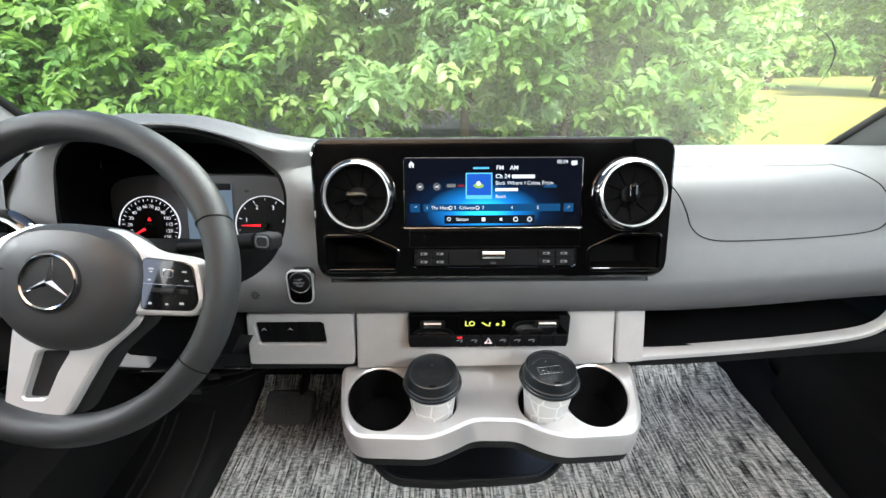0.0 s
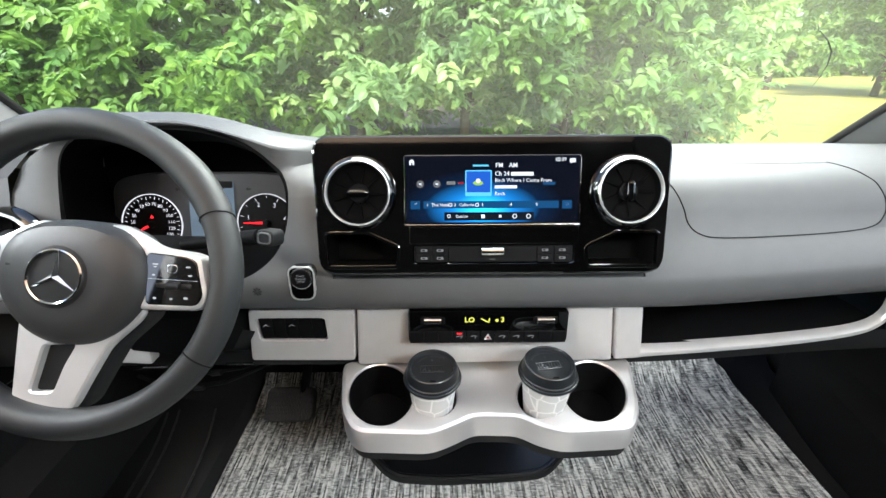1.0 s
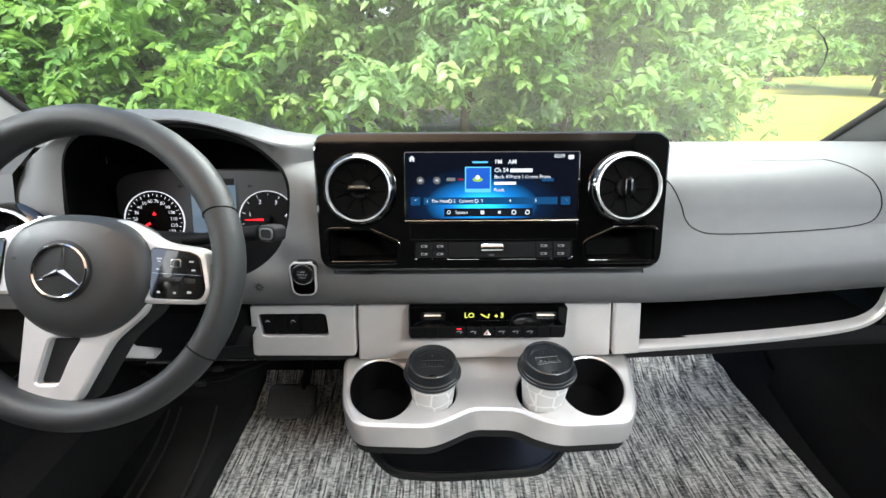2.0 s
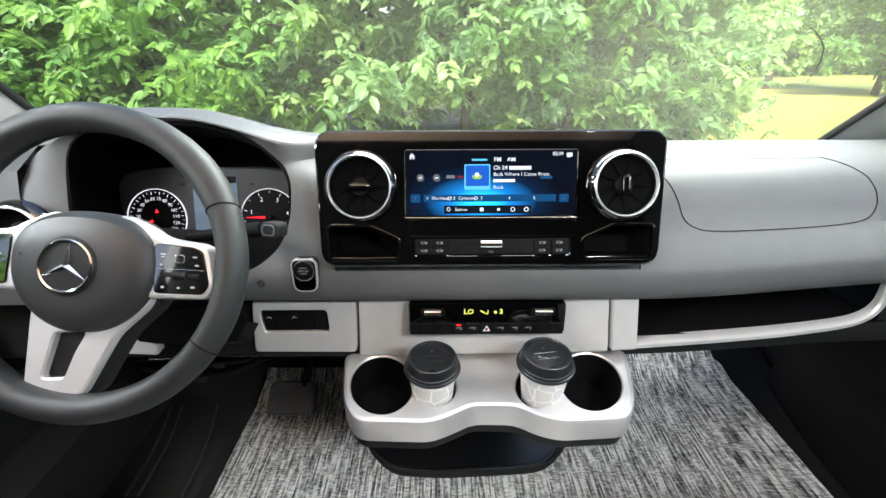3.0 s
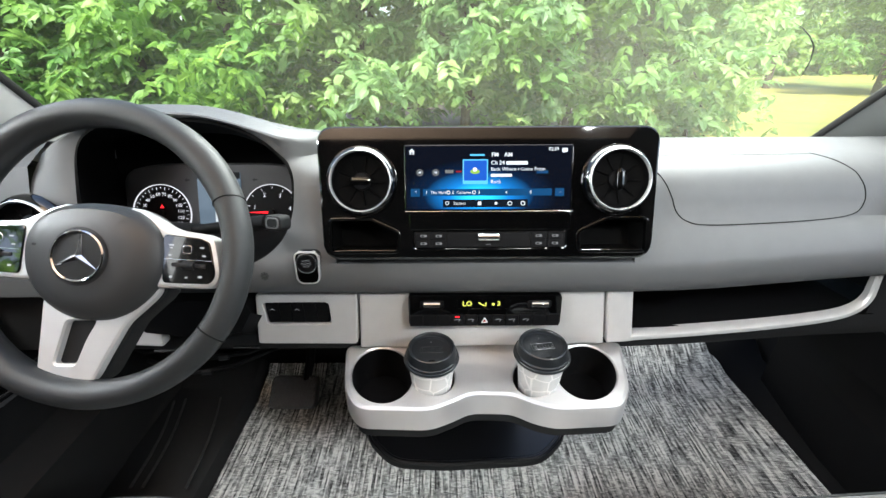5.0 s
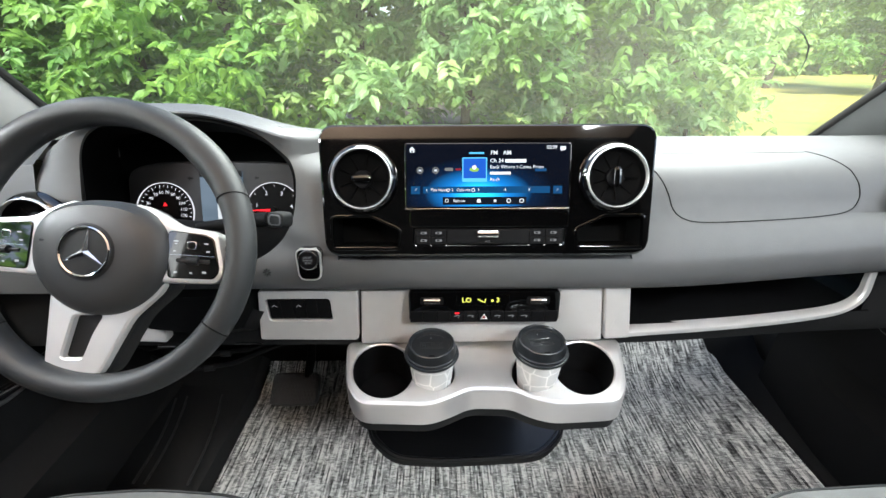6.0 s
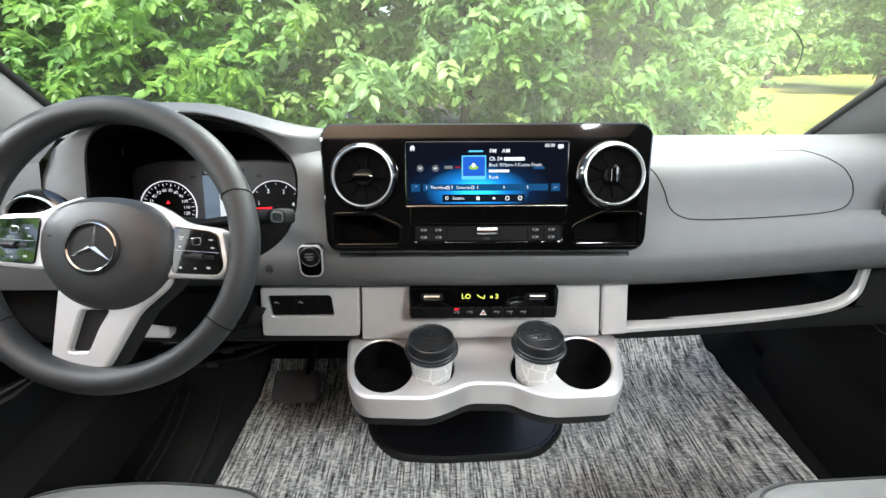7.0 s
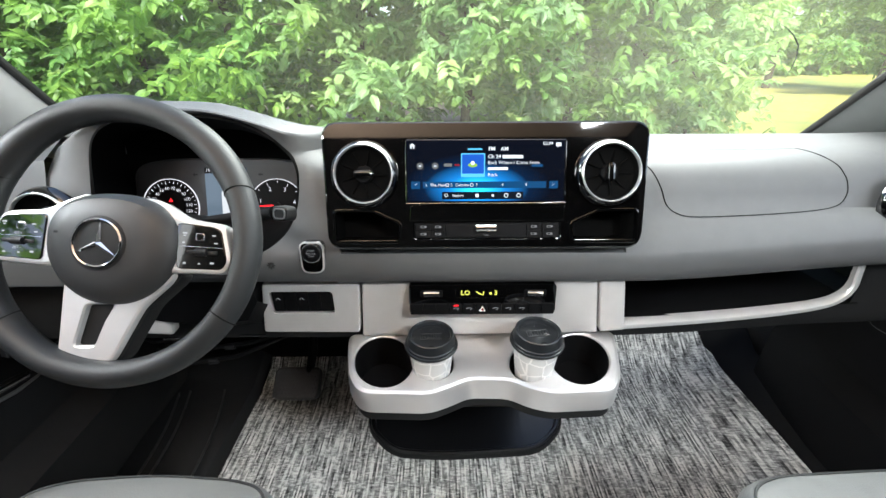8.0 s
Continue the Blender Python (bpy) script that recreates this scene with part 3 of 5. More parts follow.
def shelf_bar():
    """The slim silver bar under the open shelf, which sweeps up at its end."""
    key = [(0.262, 0.5865), (0.34, 0.5925), (0.42, 0.599), (0.50, 0.607), (0.57, 0.616), (0.62, 0.6245), (0.652, 0.634), (0.672, 0.649), (0.680, 0.668), (0.679, 0.692), (0.673, 0.745)]
    mid = []
    for i in range(len(key) - 1):
        p = [Vector(key[min(max(k, 0), len(key) - 1)]) for k in (i - 1, i, i + 1, i + 2)]
        for u in (0, 0.25, 0.5, 0.75):
            mid.append(tuple(0.5 * (2 * p[1] + (p[2] - p[0]) * u + (2 * p[0] - 5 * p[1] + 4 * p[2] - p[3]) * u * u + (3 * p[1] - p[0] - 3 * p[2] + p[3]) * u ** 3)))
    mid.append(key[-1])
    secs = []
    for i, (x, z) in enumerate(mid):
        a, b = mid[max(0, i - 1)], mid[min(len(mid) - 1, i + 1)]
        t = Vector((b[0] - a[0], b[1] - a[1])).normalized()
        n = Vector((-t.y, t.x))
        w = 0.0076 - 0.0014 * i / (len(mid) - 1)
        secs.append([(x + n.x * w * u, 0.031 - v * (1 - 0.6 * (i / len(mid)) ** 2), z + n.y * w * u) for u, v in ((-1, 0), (-1, 0.016), (-0.6, 0.0215), (0, 0.0225), (0.6, 0.0215), (1, 0.016), (1, 0))])
    return loft(secs, closed=True, caps=True)


trim_plate("shelf_end_plate", rounded([(0.229, 0.577), (0.274, 0.580), (0.272, 0.597), (0.255, 0.692), (0.211, 0.692)], 0.003), depth=0.022)
part("shelf_bar", shelf_bar(), M_SILVER, dash, "satin silver bar of the open shelf")
bmq = loft([[(x, y, z + lip_rise(x) * 0.9) for y, z in [(0.034, 0.692), (0.20, 0.692), (0.20, 0.59), (0.026, 0.598)]] for x in [0.262 + 0.45 * i / 12 for i in range(13)]])
part("open_shelf", bmq, M_BLACK, dash, "deep black open shelf")
trim_plate("knee_trim", rounded([(-0.64, 0.592), (-0.562, 0.587), (-0.554, 0.622), (-0.64, 0.629)], 0.006), y=0.012)
part("edge_strip", block(-0.602, 0.014, 0.5575, -0.556, 0.020, 0.5615, 0.001), M_SATIN, dash, "thin bright metal edge")
part("edge_strip", block(-0.455, 0.014, 0.5660, -0.405, 0.020, 0.5678, 0.0006), M_SATIN, dash, "thin bright metal edge")
part("column_shroud", loft([[(x, y, z) for y, z in [(0.12, 0.64), (0.10, 0.59 + k), (0.02, 0.585 + k), (-0.02, 0.62 + k), (-0.03, 0.70)]] for x, k in ((-0.60, 0.05), (-0.57, 0.01), (-0.49, 0.0), (-0.41, 0.01), (-0.385, 0.05))]), M_BLACK, dash)


def airbag_lid():
    """The seam of the passenger airbag cover; a thin black rod stands for the gap's shadow."""
    path = [(0.262, 0.885), (0.285, 0.872), (0.300, 0.845), (0.308, 0.822), (0.325, 0.808), (0.36, 0.803), (0.46, 0.806), (0.56, 0.812), (0.597, 0.818), (0.612, 0.834), (0.614, 0.852), (0.608, 0.872), (0.596, 0.884), (0.580, 0.891), (0.562, 0.8945)]
    pts = []
    k = len(path)
    for i in range(k - 1):
        p0, p1, p2, p3 = (Vector(path[max(0, min(k - 1, i + d))]) for d in (-1, 0, 1, 2))
        for q in range(8):
            t = q / 8
            w = 0.5 * (2 * p1 + (p2 - p0) * t + (2 * p0 - 5 * p1 + 4 * p2 - p3) * t * t + (3 * p1 - p0 - 3 * p2 + p3) * t ** 3)
            pr = [u for u in dash_profile(w.x) if u[0] < 0.141][4:]
            pts.append((w.x, float(np.interp(w.y, [u[1] for u in pr], [u[0] for u in pr])), w.y))
    return tube(pts, 0.0010, 6)


part("top_seam", tube([(x, y, float(np.interp(y, (0.074, 0.10, 0.14), (0.876, 0.890, 0.897)))) for x, y in [(0.30 + 0.26 * k / 12, 0.117 + 0.004 * k / 12) for k in range(13)]], 0.0006, 6), M_DARK, dash, "faint seam along the top of the dash")
part("airbag_seam", airbag_lid(), M_BLACK, dash, "thin dark seam of the passenger airbag cover")

# ---- outside: ground, trees, far woods ----
ground = part("ground", loft([[(x, y, -0.75) for y in (-60, -8, -3, 0, 4, 8, 14, 24, 40, 90, 400)] for x in (-400, -60, -20, -8, -3, 0, 3, 8, 20, 60, 400)]), M_GRASS, smooth=False)
tagged(ground, "sunlit mown grass with bare yellow patches", "ground", kind="structure")


def leaf_cloud(name, rng, centres, spread, sprays, size, mat, parent, face=(0.0, -1.0, 0.35)):
    """Sprays of paired leaflets on drooping twigs round the given centres, as one crown mesh."""
    c = np.array(centres)
    n = 4
    per = 2 * n + 1
    unit = lambda v: v / (np.linalg.norm(v, axis=-1, keepdims=True) + 1e-9)
    o = c[rng.integers(len(c), size=sprays)] + rng.normal(0, 1, (sprays, 3)) * np.array(spread)
    d = rng.normal(0, 1, (sprays, 3)) + np.array(face) * 0.9
    d[:, 2] = d[:, 2] * 0.4 - 0.25
    d = unit(d)
    side = unit(np.cross(d, [0, 0, 1.0]))
    up = np.cross(side, d)
    tilt = rng.normal(0, 0.5, (sprays, 1))
    side, up = side * np.cos(tilt) + up * np.sin(tilt), up * np.cos(tilt) - side * np.sin(tilt)
    sz = size * rng.uniform(0.6, 1.3, (sprays, 1))
    leaves = []
    for i in range(per):
        j, sg = divmod(i, 2)
        base = o + d * sz * 0.42 * j - up * (0.02 * sz * j * j)
        way = d * 1.0 if i == 2 * n else d * 0.55 + side * (0.85 if sg else -0.85)
        way = unit(way + rng.normal(0, 0.2, (sprays, 3)) - np.array([0, 0, 0.22]))
        ln = sz * rng.uniform(0.75, 1.2, (sprays, 1)) * (1.0 if j else 0.8)
        across = unit(np.cross(way, up + rng.normal(0, 0.35, (sprays, 3))))
        nor = np.cross(across, way)
        w = ln * rng.uniform(0.24, 0.34, (sprays, 1))
        leaves.append(np.stack([base, base + way * ln * 0.28 + across * w * 0.85 + nor * w * 0.3, base + way * ln * 0.28 - across * w * 0.85 + nor * w * 0.3,
                                base + way * ln * 0.62 + across * w * 0.8 + nor * w * 0.2 - up * ln * 0.04, base + way * ln * 0.62 - across * w * 0.8 + nor * w * 0.2 - up * ln * 0.04,
                                base + way * ln - up * ln * 0.16, base + way * ln * 0.45 - up * ln * 0.02], axis=1))
    verts = np.concatenate(leaves).reshape(-1, 3)
    tri = np.array([(0, 1, 6), (0, 6, 2), (1, 3, 6), (2, 6, 4), (3, 5, 6), (4, 6, 5)])
    faces = (np.arange(sprays * per)[:, None, None] * 7 + tri[None]).reshape(-1, 3)
    verts, faces = verts.tolist(), faces.tolist()
    me = bpy.data.meshes.new(name)
    me.from_pydata(verts, [], faces)
    me.materials.append(mat)
    ob = new(name, me)
    if parent:
        ob.parent = parent
        ob.matrix_parent_inverse = base_pose(parent).inverted()
    return ob


def tree(x, y, height, radius, mat, seed, lab, sprays=420, leaf=0.17, low=0.1, trunk=0.09):
    """A tapered trunk with limbs and an uneven crown of leaf sprays."""
    rng = np.random.default_rng(seed)
    t = thing("tree", (x, y, -0.75), lab, "tree", "trees before the van")
    z0 = -0.75
    pts = [(x + 0.10 * math.sin(3 * k / 8 + seed), y + 0.08 * math.cos(2 * k / 8 + seed), z0 + height * 0.85 * k / 8) for k in range(9)]
    part("trunk", tube(pts, [trunk * (1 - 0.8 * k / 8) for k in range(9)], 9), M_BARK, t)
    centres = []
    nl = 15
    for i in range(nl):
        h = low + (0.95 - low) * (i + 0.5) / nl
        a = i * 2.4 + seed
        reach = radius * (0.55 + 0.45 * math.sin(math.pi * min(1, h + 0.15))) * rng.uniform(0.75, 1.15)
        p0 = Vector((x, y, z0 + height * h * 0.85))
        p2 = p0 + Vector((math.cos(a) * reach, math.sin(a) * reach, height * 0.06))
        p1 = (p0 + p2) / 2 + Vector((0, 0, 0.16))
        if i % 2 == 0:
            part("limb", tube([p0, p1, p2], [0.03, 0.018, 0.006], 6), M_BARK, t)
        for q in (0.35, 0.7, 1.0):
            centres.append(p0.lerp(p2, q) + Vector(rng.normal(0, 0.08, 3)))
    leaf_cloud("crown", rng, centres, (0.25, 0.25, 0.22), sprays, leaf, mat, t)
    return t


tree(-8.2, 6.6, 4.6, 1.5, M_LEAF, 1, "broad-leaved tree with bright green leaflets", 889, 0.169)
tree(-6.3, 5.9, 4.4, 1.4, M_LEAF3, 2, "young tree with large yellow-green leaves at the wood's edge", 897, 0.154)
tree(-4.6, 6.3, 4.8, 1.5, M_LEAF, 3, "broad-leaved tree with bright green leaflets", 889, 0.169)
tree(-3.0, 5.8, 4.5, 1.3, M_LEAF3, 4, "leafy tree with glossy green sprays low to the ground", 897, 0.150)
tree(-1.3, 6.2, 4.8, 1.5, M_LEAF2, 5, "tree with pale drooping greyish leaves", 1029, 0.157, 0.24)
tree(0.3, 6.0, 4.6, 1.4, M_LEAF2, 6, "tree with pale drooping greyish leaves", 936, 0.152, 0.24)
tree(1.9, 6.3, 4.6, 1.5, M_LEAF, 7, "ash tree with long paired leaflets", 1102, 0.152, 0.14)
tree(3.2, 6.6, 4.4, 1.35, M_LEAF2, 8, "ash tree with long paired leaflets", 1102, 0.152)
tree(4.6, 7.9, 4.8, 1.2, M_LEAF2, 9, "ash tree at the edge of the clearing", 928, 0.152, 0.40)
tree(15.2, 19.5, 8.5, 2.6, M_LEAF2, 10, "tall tree with bare lower trunk across the clearing", 1085, 0.26, 0.40, 0.16)
tree(17.6, 16.6, 7.5, 2.4, M_LEAF, 11, "full green tree at the far side of the clearing", 1185, 0.24, 0.06, 0.14)
tree(4.4, 6.9, 1.5, 0.75, M_LEAF2, 12, "low leafy shrub at the edge of the grass", 243, 0.139, 0.1, 0.03)
# Added out of view: they block the sky mirrored in the wheel's keys.
for i in range(4):
    tree(-5.6 + 0.4 * math.sin(i * 1.7), -4.6 + 2.1 * i, 4.4 + 0.3 * math.cos(i), 1.5, M_LEAF, 40 + i, "unseen broad-leaved tree added beside the van to darken reflections", 420, 0.2, 0.06)
for i in range(8):
    tree(-11.0 + 1.9 * i, 8.9 + 0.8 * math.sin(i * 2.1), 5.0 + 0.5 * math.cos(i), 1.9, M_WOODS, 20 + i, "shaded tree deeper in the wood", 420, 0.2, 0.05, 0.12)
litter = part("leaf_litter", loft([[(x, y, -0.742 + 0.006 * math.sin(7 * x + 5 * y)) for x in [-14 + 0.8 * k for k in range(24)]] for y in (4.9, 5.6, 7, 9, 12, 16)]), material("leaf_litter_soil", (0.05, 0.045, 0.035), 0.95, scale=5, spread=0.5, second=(0.13, 0.11, 0.085), bump=0.8, bump_scale=30))
tagged(litter, "dark soil and leaf litter under the trees", "soil", kind="structure")


def far_woods():
    rng = np.random.default_rng(77)
    cs = []
    for i in range(900):
        a = rng.uniform(0, 1)
        x = -30 + 75 * a
        y = 15 + rng.uniform(0, 6) + 13 * smoothstep(4, 12, x)
        top = 2.4 if x < 2 else 5.5
        cs.append((x, y, -0.75 + rng.uniform(0.1, top) * (0.8 + 0.3 * math.sin(x * 0.7))))
    ob = leaf_cloud("far_woods", rng, cs, (0.7, 0.7, 0.6), 5200, 0.55, M_WOODS, None)
    return tagged(ob, "dense green woods beyond the clearing", "woods", kind="stuff")


far_woods()


# ---- centre console with the touch screen ----
PF = leaning((0, 0, 0.84), 20)
console = thing("infotainment_console", (0.0, 0.02, 0.78), "piano-black console with wide touch screen and two round vents", "console")
pocket_l = rounded([(-0.236, -0.061), (-0.137, -0.061), (-0.134, -0.033), (-0.178, -0.013), (-0.236, -0.013)], 0.006)
pocket_r = [(-x + 0.002, y) for x, y in pocket_l][::-1]
strip_hole = rrect(-0.112, -0.056, 0.118, -0.031, 0.003)
outline = rounded([(-0.249, -0.0735), (0.249, -0.0735), (0.2545, 0.1245), (-0.2545, 0.1245)], 0.028, 8)
part("panel", plate(outline, -0.055, 0.0, 0.0035, [pocket_l, pocket_r, strip_hole], 0.0015), M_PIANO, console, m=PF)
part("edge_strip", plate(outline, -0.012, -0.008, 0.001, [inset(outline, 0.004)]), M_SATIN, console, "thin satin edge", m=PF @ Matrix.Scale(1.003, 4, (1, 0, 0)) @ Matrix.Scale(1.008, 4, (0, 1, 0)))
for k, pk in enumerate((pocket_l, pocket_r)):
    bmp = bmesh.new()
    r0, r1 = ring_of(bmp, inset(pk, -0.0006), -0.001), ring_of(bmp, inset(pk, 0.004), -0.046)
    bridge(bmp, r0, r1)
    bmp.faces.new(r1)
    # Near-zero black darkens the pocket in place of its shade.
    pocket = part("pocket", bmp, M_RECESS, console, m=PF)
    part("pocket_rim", plate(inset(pk, -0.0035), 0.0, 0.0022, 0.001, [inset(pk, 0.0008)]), M_PIANO, pocket, m=PF)
    yb = -0.059
    part("pocket_lip", block(min(p[0] for p in pk) + 0.005, yb - 0.0015, 0.0015, max(p[0] for p in pk) - 0.005, yb + 0.0005, 0.0032, 0.0006), M_PIANO, pocket, "thin glossy lip", m=PF)


def screen_material():
    """A lit picture: deep blue with a bright cyan glow low in the middle."""
    m = glowing("screen_picture", (0, 0, 0), 0.8)
    nt = m.node_tree
    L = nt.links.new
    b = nt.nodes["Principled BSDF"]
    b.inputs["Roughness"].default_value = 0.04
    co, mp, gr = nt.nodes.new("ShaderNodeTexCoord"), nt.nodes.new("ShaderNodeMapping"), nt.nodes.new("ShaderNodeTexGradient")
    gr.gradient_type = 'SPHERICAL'
    mp.vector_type = 'POINT'
    mp.inputs["Location"].default_value = (0.12, 0.0, -16.9)
    mp.inputs["Scale"].default_value = (8.6, 0.0, 19.6)
    L(co.outputs["Object"], mp.inputs["Vector"])
    L(mp.outputs[0], gr.inputs["Vector"])
    ramp = nt.nodes.new("ShaderNodeValToRGB")
    e = ramp.color_ramp.elements
    e[0].position, e[0].color = 0.0, (0.0005, 0.0012, 0.004, 1)
    e[1].position, e[1].color = 1.0, (0.02, 0.55, 0.95, 1)
    e.new(0.3).color = (0.0008, 0.006, 0.020, 1)
    e.new(0.62).color = (0.004, 0.11, 0.34, 1)
    L(gr.outputs["Fac"], ramp.inputs["Fac"])
    L(ramp.outputs["Color"], b.inputs["Emission Color"])
    return m


screen = part("screen", plate(rrect(-0.1245, 0.0, 0.1245, 0.0965, 0.004), 0.0, 0.0035, 0.0012), M_PIANO, console, "glossy wide touch screen showing a radio menu", m=PF)
part("display", plate(rrect(-0.1215, 0.0025, 0.1215, 0.0945, 0.001), 0.0030, 0.0040, 0.0002), screen_material(), screen, "lit blue radio display", m=PF)
part("screen_lip", block(-0.1245, -0.0016, 0.0, 0.1245, -0.0002, 0.0046, 0.0005), M_SATIN, screen, m=PF)


def on_screen(u, v):
    """A place on the display: u and v from 0 to 1, from the lower left."""
    return PF @ Matrix.Translation((-0.1215 + 0.243 * u, 0.0025 + 0.092 * v, 0.00425))


def bar(name, u0, v0, u1, v1, mat, parent=screen, r=0.0004):
    x0, x1 = -0.1215 + 0.243 * u0, -0.1215 + 0.243 * u1
    y0, y1 = 0.0025 + 0.092 * v0, 0.0025 + 0.092 * v1
    return part(name, plate(rrect(x0, y0, x1, y1, min(r, (x1 - x0) / 2.1, (y1 - y0) / 2.1), 3), 0.0040, 0.00425, 0.0001), mat, parent, m=PF)


M_TILE = glowing("menu_tile", (0.004, 0.06, 0.17), 0.4)
M_TILE_DARK = glowing("menu_dark", (0.003, 0.006, 0.012), 0.5)
M_CYAN = glowing("menu_cyan", (0.10, 0.50, 0.85), 0.45)
M_ART = glowing("cover_blue", (0.01, 0.08, 0.42), 0.5)
M_GREEN = glowing("cover_green", (0.30, 0.55, 0.10), 0.35)
bar("station_logo_bar", 0.385, 0.845, 0.475, 0.872, M_CYAN)
letters("band_label", "FM", 0.0085, M_ICON, screen, on_screen(0.515, 0.86), bold=0.0001)
letters("band_label", "AM", 0.0085, M_ICON, screen, on_screen(0.592, 0.86), bold=0.0001)
letters("clock", "02:39", 0.0068, M_ICON, screen, on_screen(0.86, 0.945), bold=0.0001)
letters("channel_label", "Ch 24 \u2022", 0.0082, M_ICON, screen, on_screen(0.512, 0.735), bold=0.0001)
bar("channel_name_bar", 0.605, 0.705, 0.735, 0.76, M_ICON)
letters("song_title", "Back Where I Come From", 0.0074, M_ICON, screen, on_screen(0.512, 0.635))
bar("artist_name_bar", 0.512, 0.515, 0.64, 0.56, M_ICON)
letters("genre_label", "Rock", 0.0072, M_ICON, screen, on_screen(0.512, 0.435))
art = bar("cover_frame", 0.342, 0.40, 0.494, 0.79, M_CYAN, r=0.001)
part("cover_picture", plate(rrect(-0.0368, 0.0445, -0.0031, 0.0735, 0.0008, 3), 0.0042, 0.00440, 0.0001), M_ART, screen, m=PF)
part("cover_emblem", plate(circle(-0.0205, 0.0575, 0.0072, 20, 0.0035), 0.0044, 0.00455, 0.0001), M_GREEN, screen, m=PF)
part("cover_sun", plate(circle(-0.0205, 0.0605, 0.0032, 16), 0.0044, 0.00460, 0.0001), M_ICON, screen, m=PF)
bar("side_logo", 0.235, 0.575, 0.285, 0.625, M_ICON_DIM)
bar("side_logo", 0.79, 0.565, 0.86, 0.61, M_TILE)
bar("side_logo", 0.30, 0.585, 0.335, 0.615, glowing("logo_red", (0.35, 0.02, 0.04), 0.25))
menu = bar("station_bar", 0.10, 0.215, 0.885, 0.325, M_TILE)
for u in (0.025, 0.905):
    bar("arrow_tile", u, 0.205, u + 0.055, 0.33, M_TILE)
letters("arrow", "<", 0.0085, M_ICON, screen, on_screen(0.043, 0.268), bold=0.0002)
letters("arrow", ">", 0.0085, M_ICON, screen, on_screen(0.922, 0.268), bold=0.0002)
for u, w in ((0.115, "1"), (0.145, "The Heat"), (0.275, "2"), (0.305, "Caliente"), (0.435, "3"), (0.60, "4"), (0.75, "5")):
    letters("preset_label", w, 0.0064, M_ICON, screen, PF @ Matrix.Translation((-0.1215 + 0.243 * u, 0.0025 + 0.092 * 0.268, 0.0046)))
tool = bar("tool_bar", 0.22, 0.03, 0.74, 0.155, M_TILE_DARK)
letters("tool_label", "Station", 0.0064, M_ICON, screen, PF @ Matrix.Translation((-0.1215 + 0.243 * 0.285, 0.0025 + 0.092 * 0.092, 0.0046)))


def icon(shape, u, v, r, mat=M_ICON, parent=None):
    """Small screen symbols: ring, square, house, bubble, disc."""
    m = PF @ Matrix.Translation((-0.1215 + 0.243 * u, 0.0025 + 0.092 * v, 0.0044))
    if shape == "ring":
        bm = plate(circle(0, 0, r, 20), 0, 0.0003, 0.0001, [circle(0, 0, r * 0.66, 20)])
    elif shape == "house":
        bm = plate([(-r * 0.75, -r), (-r * 0.25, -r), (-r * 0.25, -r * 0.2), (r * 0.25, -r * 0.2), (r * 0.25, -r), (r * 0.75, -r), (r * 0.75, 0.0), (r, 0.0), (0, r), (-r, 0.0), (-r * 0.75, 0.0)], 0, 0.0003, 0.00005)
    elif shape == "bubble":
        bm = plate([(-r, -r * 0.55), (-r * 0.5, -r * 0.55), (-r * 0.55, -r), (0, -r * 0.55), (r, -r * 0.55), (r, r * 0.8), (-r, r * 0.8)], 0, 0.0003, 0.00005)
    elif shape == "skip":
        bm = plate([(-r, -r), (r * 0.4, -0.1 * r), (r * 0.4, -r), (r, -r), (r, r), (r * 0.4, r), (r * 0.4, 0.1 * r), (-r, r)], 0, 0.0003, 0.00005)
    else:
        bm = plate(rrect(-r, -r, r, r, r * 0.2, 2), 0, 0.0003, 0.00005)
    return part(shape + "_icon", bm, mat, parent or screen, m=m)


icon("house", 0.035, 0.915, 0.0042)
icon("bubble", 0.958, 0.925, 0.0040)
for u in (0.082, 0.178):
    icon("ring", u, 0.585, 0.0050, M_ICON_DIM)
icon("skip", 0.082, 0.585, 0.0018)
icon("skip", 0.178, 0.585, 0.0018)
icon("ring", 0.247, 0.098, 0.0028)
icon("square", 0.445, 0.092, 0.0026)
icon("square", 0.545, 0.092, 0.0018)
icon("ring", 0.63, 0.092, 0.0034)
icon("ring", 0.71, 0.092, 0.0034)
icon("ring", 0.255, 0.268, 0.0028)
icon("ring", 0.41, 0.268, 0.0028)
part("glass_strip", plate(rrect(-0.118, -0.0285, 0.124, -0.004, 0.002), 0.0, 0.0012, 0.0006), M_PIANO, console, m=PF)


M_RING = material("vent_ring_silver", (0.72, 0.72, 0.71), 0.24, metal=0.65, spread=0.03)


